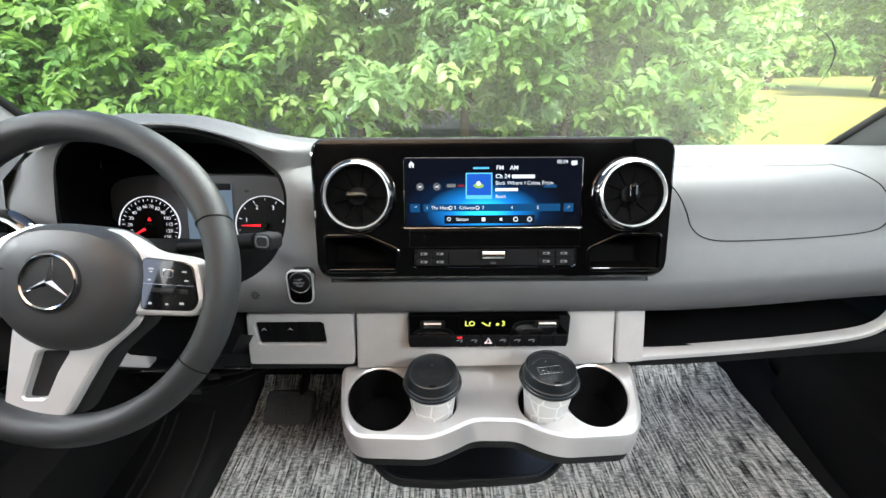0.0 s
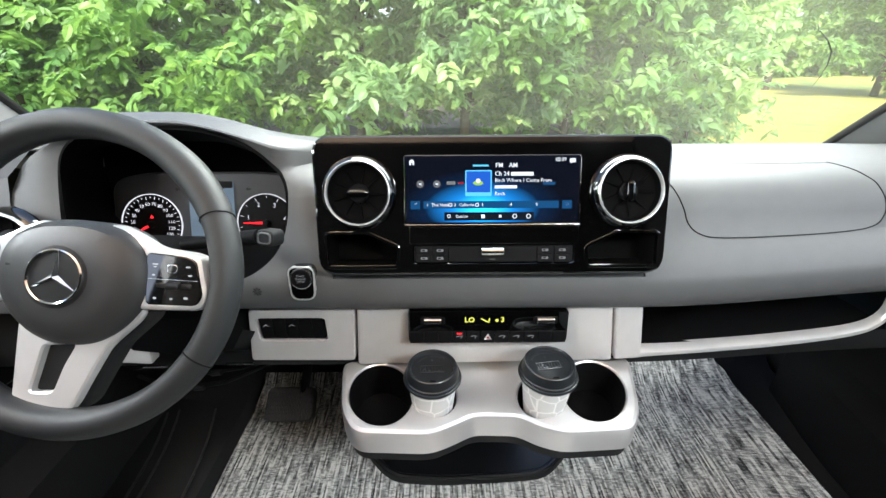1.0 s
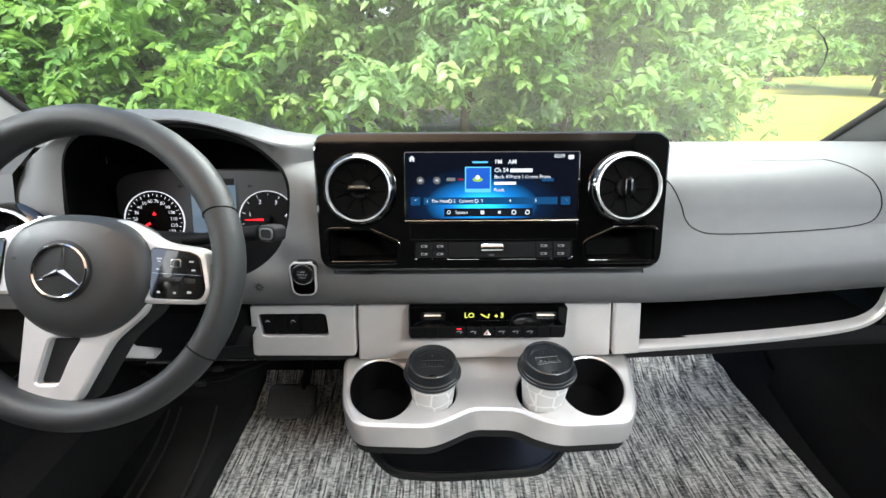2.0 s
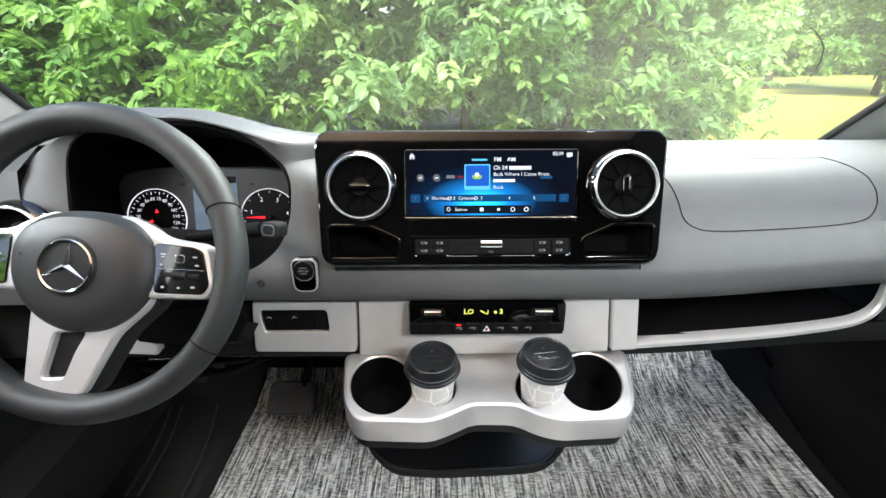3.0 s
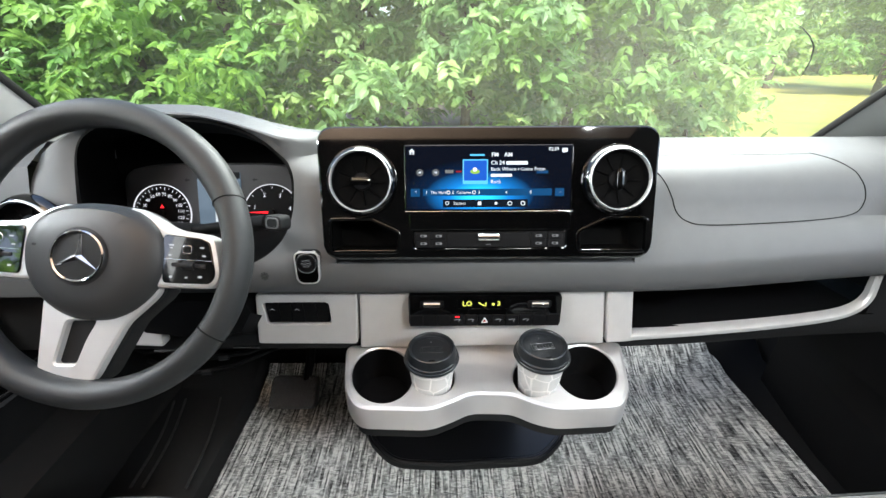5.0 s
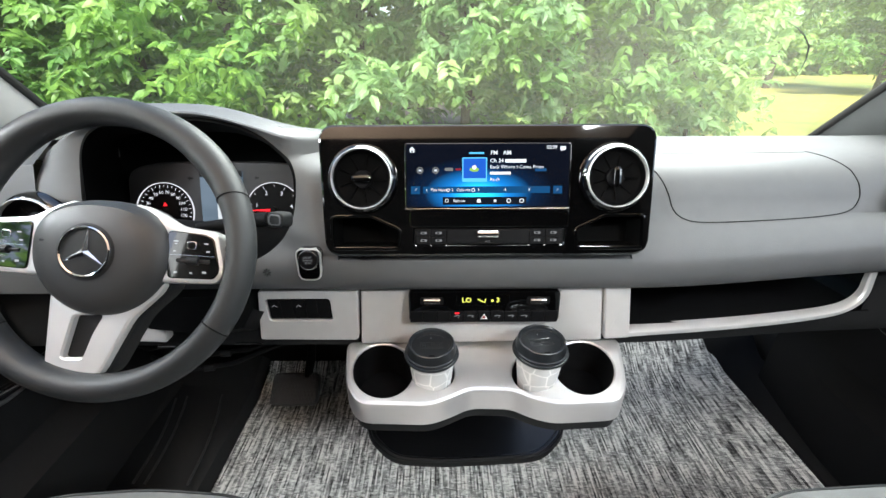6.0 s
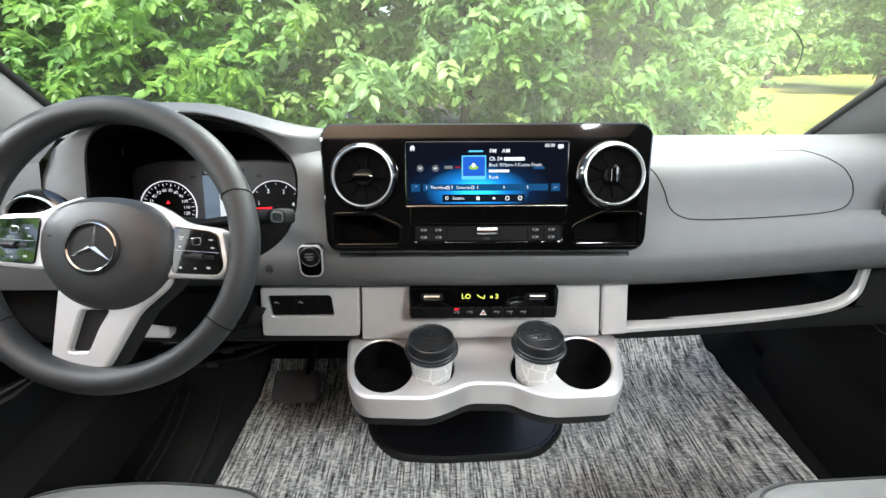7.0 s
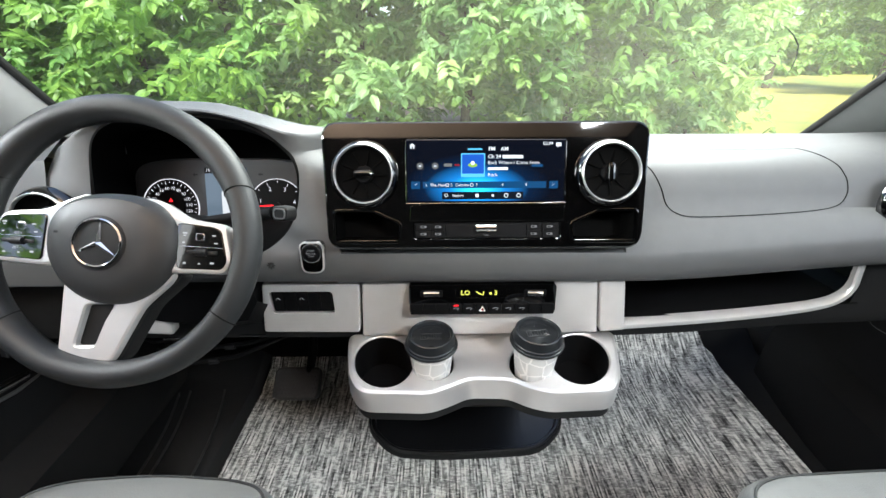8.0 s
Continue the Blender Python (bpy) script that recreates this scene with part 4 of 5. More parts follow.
def vent(parent, m, r, upright):
    """A round air vent: a chrome ring on a lacquered barrel, turbine blades and a knob."""
    v = part("vent_barrel", lathe([(r * 1.17, 0.0), (r * 1.15, 0.006), (r * 1.06, 0.013), (r * 0.99, 0.015), (r * 0.97, 0.008)], 56), M_PIANO, parent, m=m)
    part("vent_ring", lathe([(r * 1.0, 0.010), (r * 1.004, 0.0165), (r * 0.992, 0.0190), (r * 0.972, 0.0198), (r * 0.950, 0.0185), (r * 0.936, 0.0150), (r * 0.925, 0.004)], 64), M_RING, v, "bright satin silver ring", m=m)
    # Bowl and blades get the near-zero black too, for shade inside the vent.
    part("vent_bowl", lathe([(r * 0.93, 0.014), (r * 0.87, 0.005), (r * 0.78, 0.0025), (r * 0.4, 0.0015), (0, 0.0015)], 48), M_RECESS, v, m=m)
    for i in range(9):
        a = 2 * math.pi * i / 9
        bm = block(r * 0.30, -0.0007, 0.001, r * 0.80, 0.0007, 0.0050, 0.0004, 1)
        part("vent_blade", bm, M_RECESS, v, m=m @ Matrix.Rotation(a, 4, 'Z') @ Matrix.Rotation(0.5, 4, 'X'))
    part("vent_hub", lathe([(r * 0.30, 0.002), (r * 0.29, 0.007), (r * 0.25, 0.0085), (0, 0.009)], 32), M_BLACK, v, m=m)
    knob = rrect(-0.0145, -0.0048, 0.0145, 0.0048, 0.0045)
    k = part("vent_knob", plate(knob, 0.008, 0.019, 0.0035), M_PIANO, v, m=m @ Matrix.Rotation(radians(90 if upright else 0), 4, 'Z'))
    part("knob_edge", plate(inset(knob, -0.0006), 0.0145, 0.0158, 0.0004, [inset(knob, 0.0003)]), M_PIANO, k, m=m @ Matrix.Rotation(radians(90 if upright else 0), 4, 'Z'))
    return v


vent(console, PF @ Matrix.Translation((-0.1875, 0.0440, 0)), 0.0450, False)
vent(console, PF @ Matrix.Translation((0.1900, 0.0450, 0)), 0.0450, True)

strip = part("button_strip", plate(inset(strip_hole, 0.0006), -0.010, -0.0012, 0.0012), M_BLACK, console, "row of black keys with a silver volume roller", m=PF)
for x0 in (-0.1085, -0.0855, 0.0655, 0.0905):
    for y0 in (-0.0550, -0.0435):
        key = part("key", plate(rrect(x0, y0, x0 + 0.0225, y0 + 0.0110, 0.0012, 3), -0.002, 0.0006, 0.0006), M_BLACK, strip, m=PF)
        part("key_symbol", plate(rrect(x0 + 0.0065, y0 + 0.0040, x0 + 0.0160, y0 + 0.0075, 0.0008, 2), 0.0006, 0.0009, 0.0001, [rrect(x0 + 0.0080, y0 + 0.0048, x0 + 0.0125, y0 + 0.0066, 0.0004, 2)]), M_ICON_DIM, key, m=PF)
part("key_bar", plate(rrect(-0.062, -0.0548, 0.064, -0.0325, 0.0015, 3), -0.002, 0.0003, 0.0008), M_BLACK, strip, m=PF)
roller = part("volume_roller", tube([(-0.017, 0, 0), (-0.0155, 0, 0), (0.0155, 0, 0), (0.017, 0, 0)], [0.0045, 0.0062, 0.0062, 0.0045], 24), M_CHROME, strip, "knurled chrome roller", m=PF @ Matrix.Translation((0.001, -0.0395, 0.001)))
letters("volume_label", "VOL", 0.0045, M_ICON_DIM, strip, PF @ Matrix.Translation((0.001, -0.0512, 0.0008)), align='CENTER')

# ---- climate controls ----
CF = leaning((0, 0.013, 0.66), 8)
climate = thing("climate_panel", (0.0, 0.01, 0.63), "glossy black climate control panel on the silver trim", "climate control")
part("panel", plate(rrect(-0.127, -0.030, 0.132, 0.029, 0.008), 0.0, 0.020, 0.003), M_PIANO, climate, m=CF)
part("readout", plate(rrect(-0.045, 0.003, 0.045, 0.022, 0.002), 0.0195, 0.0203, 0.0003), M_PIANO, climate, m=CF)
letters("temperature_digits", "LO", 0.0125, M_AMBER, climate, CF @ Matrix.Translation((-0.036, 0.0125, 0.0206)), bold=0.0003)
letters("fan_digit", "3", 0.0125, M_AMBER, climate, CF @ Matrix.Translation((0.022, 0.0125, 0.0206)), bold=0.0003)
part("airflow_sign", tube([(-0.009, 0.015, 0.0206), (-0.003, 0.011, 0.0206), (0.003, 0.0085, 0.0206), (0.004, 0.015, 0.0206)], 0.0011, 6), M_AMBER, climate, m=CF)
part("fan_sign", plate(circle(0.016, 0.0115, 0.0025, 12), 0.0200, 0.0207, 0.0002), M_AMBER, climate, m=CF)
for i in range(11):
    x0 = -0.1245 + i * 0.0231
    key = part("key", plate(rrect(x0, -0.0285, x0 + 0.0222, -0.0075, 0.0014, 3), 0.017, 0.0225, 0.001), M_BLACK, climate, m=CF)
    if 3 <= i <= 8:
        if i == 5:
            tri = [(x0 + 0.005, -0.022), (x0 + 0.0172, -0.022), (x0 + 0.0111, -0.0115)]
            part("hazard_triangle", plate(tri, 0.0225, 0.0229, 0.0001, [[(x0 + 0.0073, -0.0205), (x0 + 0.0149, -0.0205), (x0 + 0.0111, -0.0142)]]), M_WHITE, key, "red and white warning triangle", m=CF)
            part("hazard_fill", plate([(x0 + 0.0073, -0.0205), (x0 + 0.0149, -0.0205), (x0 + 0.0111, -0.0142)], 0.0225, 0.0228, 0.0001), glowing("hazard_red", (0.6, 0.08, 0.06), 0.15), key, m=CF)
        else:
            part("key_symbol", tube([(x0 + 0.006, -0.0165, 0.0228), (x0 + 0.011, -0.0150, 0.0228), (x0 + 0.016, -0.0155, 0.0228), (x0 + 0.013, -0.0195, 0.0228)], 0.0007, 5), M_ICON_DIM, key, m=CF)
    if i == 3:
        part("key_light", plate(rrect(x0 + 0.007, -0.0120, x0 + 0.015, -0.0095, 0.0006, 2), 0.0225, 0.0229, 0.0001), M_RED, key, "small red lamp", m=CF)
for x in (-0.087, 0.094):
    cr = part("temperature_roller", tube([(-0.0145, 0, 0), (-0.0135, 0, 0), (0.0135, 0, 0), (0.0145, 0, 0)], [0.004, 0.0058, 0.0058, 0.004], 24), M_CHROME, climate, "bright ribbed roller", m=CF @ Matrix.Translation((x, 0.0115, 0.0205)))
    part("roller_bed", plate(rrect(x - 0.020, 0.004, x + 0.020, 0.0185, 0.004), 0.0195, 0.0204, 0.0004), M_BLACK, climate, m=CF)

# ---- switch strip, start button ----
SF = leaning((0, 0.022, 0.643), 0)
switches = thing("switch_strip", (-0.323, 0.02, 0.62), "black strip of light and parking switches in silver trim", "switches")
part("body", plate(rrect(-0.379, -0.022, -0.267, 0.0235, 0.006), -0.005, 0.0025, 0.001), M_PIANO, switches, m=SF)
for i in range(5):
    x0 = -0.3765 + i * 0.0216
    key = part("key", plate(rrect(x0, -0.0195, x0 + 0.0208, 0.0205, 0.0016, 3), 0.001, 0.0065, 0.0012), M_BLACK, switches, m=SF)
    if i in (0, 2):
        part("key_symbol", tube([(x0 + 0.006, 0.006, 0.0067), (x0 + 0.010, 0.010, 0.0067), (x0 + 0.014, 0.006, 0.0067)], 0.0006, 5), M_ICON_DIM, key, m=SF)
BF = leaning((-0.281, -0.0105, 0.751), 10)
starter = thing("start_button", (-0.281, -0.01, 0.73), "round black engine start button in a chrome-edged plate", "button")
shape = rounded([(-0.0185, -0.028), (0.0185, -0.028), (0.0205, 0.026), (-0.0205, 0.026)], 0.014, 7)
part("plate", plate(shape, -0.012, 0.003, 0.0015), M_PIANO, starter, m=BF)
part("plate_edge", plate(shape, -0.004, 0.0042, 0.001, [inset(shape, 0.0022)]), M_SILVER, starter, "chrome edging", m=BF)
part("button", lathe([(0.0145, 0.002), (0.0145, 0.006), (0.013, 0.0072), (0, 0.0068)], 32), M_BLACK, starter, m=BF @ Matrix.Translation((0, 0.0075, 0)))
part("button_ring", lathe([(0.0165, 0.002), (0.0165, 0.0058), (0.0150, 0.0062), (0.0146, 0.003)], 36), M_SATIN, starter, m=BF @ Matrix.Translation((0, 0.0075, 0)))
for w, v in (("START", 0.0045), ("ENGINE", 0.0), ("STOP", -0.0045)):
    letters("button_label", w, 0.0044, M_ICON_DIM, starter, BF @ Matrix.Translation((0, 0.0075 + v, 0.0075)), align='CENTER')
mic = thing("microphone_grille", (-0.352, -0.005, 0.735), "small round grille of dark slots in the dash", "grille")
for i in range(8):
    part("slot", block(0.002, -0.0007, 0.0, 0.007, 0.0007, 0.0012, 0.0003, 1), M_BLACK, mic, m=leaning((-0.352, -0.0105, 0.735), 10) @ Matrix.Rotation(i * math.pi / 4, 4, 'Z'))

# ---- instruments ----
GF = leaning((-0.49, 0.165, 0.785), 20)
cluster = thing("instrument_cluster", (-0.49, 0.17, 0.72), "dark instrument cluster with two round dials and a small display", "instruments")
part("backplate", plate(rounded([(-0.190, -0.10), (0.170, -0.10), (0.170, 0.070), (0.10, 0.084), (-0.12, 0.084), (-0.190, 0.07)], 0.03), -0.03, -0.004, 0.004), material("cluster_grey", (0.018, 0.0185, 0.02), 0.5), cluster, m=GF)


def dial(cx, cy, r, first, last, step, a0, a1, needle_at, lab):
    m = GF @ Matrix.Translation((cx, cy, -0.003))
    d = part("dial", plate(circle(0, 0, r, 56), -0.003, 0.001, 0.0005), M_BLACK, cluster, lab, m=m)
    part("dial_ring", lathe([(r * 1.025, 0.0), (r * 1.02, 0.003), (r * 1.005, 0.0034), (r * 0.995, 0.001)], 64), M_MARK, d, "thin white ring", m=m)
    n = int((last - first) / step)
    for i in range(2 * n + 1):
        a = radians(a0 + (a1 - a0) * i / (2 * n))
        ln = 0.0055 if i % 2 == 0 else 0.003
        part("tick", block(r * 0.93 - ln, -0.0005, 0.001, r * 0.93, 0.0005, 0.0014, 0, 1), M_MARK, d, smooth=False, m=m @ Matrix.Rotation(a, 4, 'Z'))
        if i % 2 == 0:
            v = first + step * i // 2
            letters("figure", str(v), r * 0.165 if last > 20 else r * 0.22, M_MARK, d, m @ Matrix.Translation((r * 0.655 * math.cos(a), r * 0.68 * math.sin(a), 0.0014)), align='CENTER')
    a = radians(needle_at)
    nd = part("needle", loft([[(-0.004, -0.0030, 0.004), (-0.004, 0.0030, 0.004), (-0.004, 0, 0.0062)], [(r * 0.8, -0.0006, 0.004), (r * 0.8, 0.0006, 0.004), (r * 0.8, 0, 0.0048)]], closed=True, caps=True), M_RED, d, "red pointer", m=m @ Matrix.Rotation(a, 4, 'Z'))
    part("needle_cap", lathe([(0.0068, 0.001), (0.0066, 0.0058), (0.005, 0.0070), (0, 0.0072)], 24), M_BLACK, d, m=m)
    if last > 20:
        part("warning_mark", plate([(-0.004, 0.011), (0.004, 0.011), (0.0, 0.018)], 0.001, 0.0016, 0.0001), M_RED, d, "small red warning mark", m=m)
    return d


dial(-0.119, -0.012, 0.0550, 0, 130, 10, 211, -31, 208, "round speedometer dial")
dial(0.093, -0.0105, 0.0530, 0, 5, 1, 215, -40, 180, "round rev counter dial")
lcd = part("display", plate(rrect(-0.047, -0.06, 0.035, 0.066, 0.002), -0.004, 0.0, 0.0005), glowing("cluster_display", (0.30, 0.42, 0.55), 0.14), cluster, "lit pale blue trip display", m=GF)
part("display_header", plate(rrect(-0.047, 0.054, 0.035, 0.066, 0.001), 0.0, 0.0006, 0.0002), M_BLACK, lcd, m=GF)
letters("temperature_label", "76\u00b0F", 0.0085, M_MARK, lcd, GF @ Matrix.Translation((-0.044, 0.060, 0.0009)))
part("display_picture", plate(rrect(-0.016, -0.03, 0.004, 0.02, 0.004), 0.0, 0.0006, 0.0002), glowing("van_picture", (0.8, 0.85, 0.9), 0.3), lcd, m=GF)
for x in (-0.068, 0.062):
    part("turn_arrow", plate([(x - 0.005, 0.052), (x, 0.048), (x, 0.0505), (x + 0.005, 0.0505), (x + 0.005, 0.0535), (x, 0.0535), (x, 0.056)], -0.004, -0.003, 0.0001), M_DARK, cluster, m=GF)

# ---- side vents ----
for x, y, z, lab, up in ((-0.700, 0.012, 0.806, "round air vent with a satin chrome ring beside the instruments", True), (0.712, 0.034, 0.822, "round air vent with a satin chrome ring near the passenger door", True)):
    sv = thing("side_vent", (x, y, z - 0.05), lab, "air vent", "side vents")
    vent(sv, leaning((x, y, z), 12) @ Matrix.Translation((0, 0, 0.004)), 0.050, up)

# ---- steering wheel ----
WF = leaning((-0.4812, -0.1351, 0.8424), 28.3, 0.9)
HF = WF @ Matrix.Rotation(radians(-4.5), 4, 'Z')
wheel = thing("steering_wheel", (-0.4812, -0.1351, 0.8424), "black leather multifunction steering wheel with silver spokes", "steering wheel")
R, TUBE = 0.1675, 0.0172


def rim():
    bm = bmesh.new()
    secs = []
    n, k = 128, 16
    for i in range(n):
        a = 2 * math.pi * i / n
        deg = math.degrees(a) % 360
        fat = 1.0 + 0.10 * (math.exp(-((deg - 40) / 14) ** 2) + math.exp(-((deg - 140) / 14) ** 2))
        secs.append([((R + TUBE * 0.98 * fat * math.cos(b)) * math.cos(a), (R + TUBE * 0.98 * fat * math.cos(b)) * math.sin(a), TUBE * 1.12 * math.sin(b)) for b in [2 * math.pi * j / k for j in range(k)]])
    rows = [[bm.verts.new(p) for p in s] for s in secs]
    for i in range(n):
        bridge(bm, rows[i], rows[(i + 1) % n])
    return bm


part("rim", rim(), M_LEATHER, wheel, "thick black leather rim", m=WF)
for deg in (20, -36, 148, 216):
    a = radians(deg)
    pts = [((R + TUBE * 1.0 * math.cos(b)) * math.cos(a + 0.03 * math.sin(b)), (R + TUBE * 1.0 * math.cos(b)) * math.sin(a + 0.03 * math.sin(b)), TUBE * 1.14 * math.sin(b)) for b in [2 * math.pi * j / 24 for j in range(24)]]
    part("seam", tube(pts, 0.0009, 5, closed=True), M_BLACK, wheel, m=WF)


def dome(outline, levels):
    bm = bmesh.new()
    rows = [ring_of(bm, inset(outline, d) if d < 0.03 else [(x * s, y * s) for x, y in outline], z) for d, s, z in levels]
    for a, b in zip(rows, rows[1:]):
        bridge(bm, a, b)
    bm.faces.new(rows[-1])
    return bm


hub_shape = []
for k in range(72):
    c, s = math.cos(2 * math.pi * k / 72), math.sin(2 * math.pi * k / 72)
    hx = 0.084 * math.copysign(abs(c) ** (2 / 2.35), c) * (1.0 if s > 0 else 1.0 - 0.20 * s * s)
    hub_shape.append((0.003 + hx * 0.975, 0.0 + (0.0585 if s > 0 else 0.0805) * math.copysign(abs(s) ** (2 / 2.35), s)))
part("airbag_cover", dome(hub_shape, [(0.0, 1, -0.030), (0.0, 1, 0.000), (0.0015, 1, 0.006), (0.005, 1, 0.010), (1, 0.86, 0.0155), (1, 0.65, 0.0195), (1, 0.4, 0.0215), (1, 0.15, 0.022)]), M_COVER, wheel, "grained dark grey centre cover", m=HF)
EF = HF @ Matrix.Translation((-0.0015, -0.0045, 0.0215))
emblem = part("emblem_ring", lathe([(0.0305, 0.0), (0.0300, 0.0030), (0.0285, 0.0040), (0.0270, 0.0030), (0.0266, 0.0)], 56), M_CHROME, wheel, "round chrome emblem", m=EF)
part("emblem_bed", lathe([(0.0335, 0.0003), (0.0285, 0.0012), (0.0, 0.0014)], 48), M_DARK, emblem, m=EF)
for i in range(3):
    a = radians(90 - 4 + 120 * i)
    part("emblem_arm", loft([[(0, -0.0042, 0.001), (0, 0, 0.0048), (0, 0.0042, 0.001)], [(0.0285, -0.0005, 0.001), (0.0285, 0, 0.0024), (0.0285, 0.0005, 0.001)]], closed=True, caps=True), M_CHROME, emblem, smooth=False, m=EF @ Matrix.Rotation(a, 4, 'Z'))
part("cover_mark", block(-0.022, -0.0022, 0.0, 0.012, 0.0022, 0.0006, 0.0004, 1), M_DARK, wheel, m=HF @ Matrix.Translation((-0.003, -0.058, 0.0125)))
for x in (-0.052, 0.044):
    part("horn_mark", block(-0.006, -0.0016, 0.0, 0.006, 0.0016, 0.0006, 0.0004, 1), M_DARK, wheel, m=HF @ Matrix.Translation((x, 0.006, 0.0185)))

pod_r = rounded([(0.050, -0.030), (0.074, -0.0375), (0.141, -0.0350), (0.1510, -0.020), (0.140, 0.0245), (0.128, 0.0295), (0.086, 0.0335), (0.062, 0.047), (0.034, 0.0585), (0.030, 0.020)], 0.010, 5)
pod_l = [(-x, y) for x, y in pod_r][::-1]
for sg, pod in ((1, pod_r), (-1, pod_l)):
    pm = HF @ Matrix.Translation((0, 0, -0.004))
    body = part("control_pod", plate(pod, -0.014, 0.008, 0.005), M_SILVER, wheel, "satin silver spoke with control keys", m=pm)
    inner = rounded([(sg * x, y) for x, y in [(0.083, -0.0305), (0.139, -0.0290), (0.1450, -0.018), (0.1355, 0.0205), (0.125, 0.0250), (0.080, 0.0275)]], 0.006, 4)
    face = part("key_field", plate(inner if sg > 0 else inner[::-1], 0.004, 0.0096, 0.0012), M_PIANO, body, "glossy black key field", m=pm)
    part("thumb_roller", tube([(-0.007, 0, 0), (0.007, 0, 0)], 0.0048, 18), M_DARK, body, m=pm @ Matrix.Translation((sg * 0.113, -0.008, 0.0095)))
    part("key_rail", block(sg * 0.113 - 0.020, -0.0105, 0.009, sg * 0.113 + 0.020, -0.0055, 0.0105, 0.0012), M_DARK, body, m=pm)
    for dx, dy, ww, hh in ((-0.020, 0.0150, 0.0030, 0.0009), (-0.020, 0.0120, 0.0018, 0.0007), (0.016, 0.0135, 0.0026, 0.0008), (0.019, 0.0040, 0.0022, 0.0009), (-0.021, 0.0030, 0.0016, 0.0009), (-0.018, -0.0225, 0.0018, 0.0012), (0.0, -0.0225, 0.0016, 0.0010), (0.016, -0.0210, 0.0024, 0.0012)):
        part("key_symbol", plate(rrect(sg * 0.111 + dx - ww, dy - hh, sg * 0.111 + dx + ww, dy + hh, 0.0006, 2), 0.0096, 0.0099, 0.0001), M_KEY, body, m=pm)
    part("touch_key", plate(rrect(sg * 0.110 - 0.0055, 0.0060, sg * 0.110 + 0.0055, 0.0155, 0.003), 0.0090, 0.0104, 0.0004, [rrect(sg * 0.110 - 0.0049, 0.0066, sg * 0.110 + 0.0049, 0.0149, 0.0026)]), M_SATIN, body, m=pm)
    part("key_groove", block(sg * 0.112 - 0.029, -0.0018, 0.0095, sg * 0.112 + 0.027, -0.0012, 0.0099, 0.0001, 1), M_SATIN, body, m=pm)
    if sg < 0:
        for w, v in (("SET+", 0.0012), ("SET\u2212", -0.0165)):
            letters("key_label", w, 0.0050, M_KEY, body, pm @ Matrix.Translation((-0.113, v, 0.0103)), align='CENTER')
    arm = [(sg * 0.140, 0.014), (sg * 0.170, 0.004), (sg * 0.170, -0.022), (sg * 0.146, -0.030)]
    part("spoke_arm", plate(rounded(arm if sg < 0 else arm[::-1], 0.004), -0.022, -0.006, 0.004), M_LEATHER, wheel, m=HF)
SPF = WF
low = rounded([(-0.0560, -0.030), (-0.0637, -0.054), (-0.0712, -0.146), (-0.0650, -0.1600), (-0.0220, -0.1625), (-0.0020, -0.1520), (0.0165, -0.1185), (0.0355, -0.0855), (0.0690, -0.0560), (0.0760, -0.0440), (0.060, -0.030)], 0.009, 5)
slot = rounded([(-0.0345, -0.0805), (-0.0497, -0.1320), (-0.0246, -0.1325), (-0.0129, -0.1035), (0.0005, -0.0805)], 0.005, 4)
part("lower_spoke", plate(low, -0.009, 0.000, 0.004, [slot], 0.002), M_SILVER, wheel, "satin silver lower spoke with an opening", m=SPF)
back = [(x + (0.004 if x > -0.03 else 0.001), y - 0.001) for x, y in low]
part("lower_spoke_back", plate(back, -0.034, -0.0095, 0.004), M_DARK, wheel, "black backing of the lower spoke", m=SPF)
part("column", tube([WF @ Vector((0, 0, -0.02)), WF @ Vector((0, 0, -0.06)), WF @ Vector((0, 0, -0.15)), WF @ Vector((0, 0, -0.26))], [0.040, 0.046, 0.050, 0.055], 28), M_BLACK, wheel, "black steering column shroud")

stalk = thing("selector_stalk", (-0.35, -0.05, 0.82), "black column stalk with a silver-grey end cap", "stalk")
part("arm", tube([(-0.44, -0.010, 0.814), (-0.39, -0.020, 0.824), (-0.335, -0.034, 0.836), (-0.314, -0.042, 0.841)], [0.008, 0.009, 0.0105, 0.0105], 18), M_BLACK, stalk)
CAP = leaning((-0.3035, -0.052, 0.8435), 18, -12)
cap = part("end_cap", plate(rrect(-0.0135, -0.0110, 0.0135, 0.0110, 0.0075), -0.024, 0.0, 0.004), M_DARK, stalk, "dark grey end cap", m=CAP)
part("cap_rim", plate(rrect(-0.0098, -0.0078, 0.0098, 0.0078, 0.0055), -0.002, 0.0012, 0.0005, [rrect(-0.0078, -0.0058, 0.0078, 0.0058, 0.0042)]), M_DASH, cap, "pale rim of the park button", m=CAP)
wand = thing("turn_signal_stalk", (-0.56, -0.05, 0.82), "black turn signal stalk on the steering column", "stalk")
part("arm", tube([(-0.50, -0.055, 0.815), (-0.56, -0.045, 0.825), (-0.63, -0.035, 0.835), (-0.66, -0.030, 0.838)], [0.009, 0.010, 0.013, 0.010], 16), M_BLACK, wand)

# ---- cup holder tray and cups ----
TZ = 0.563


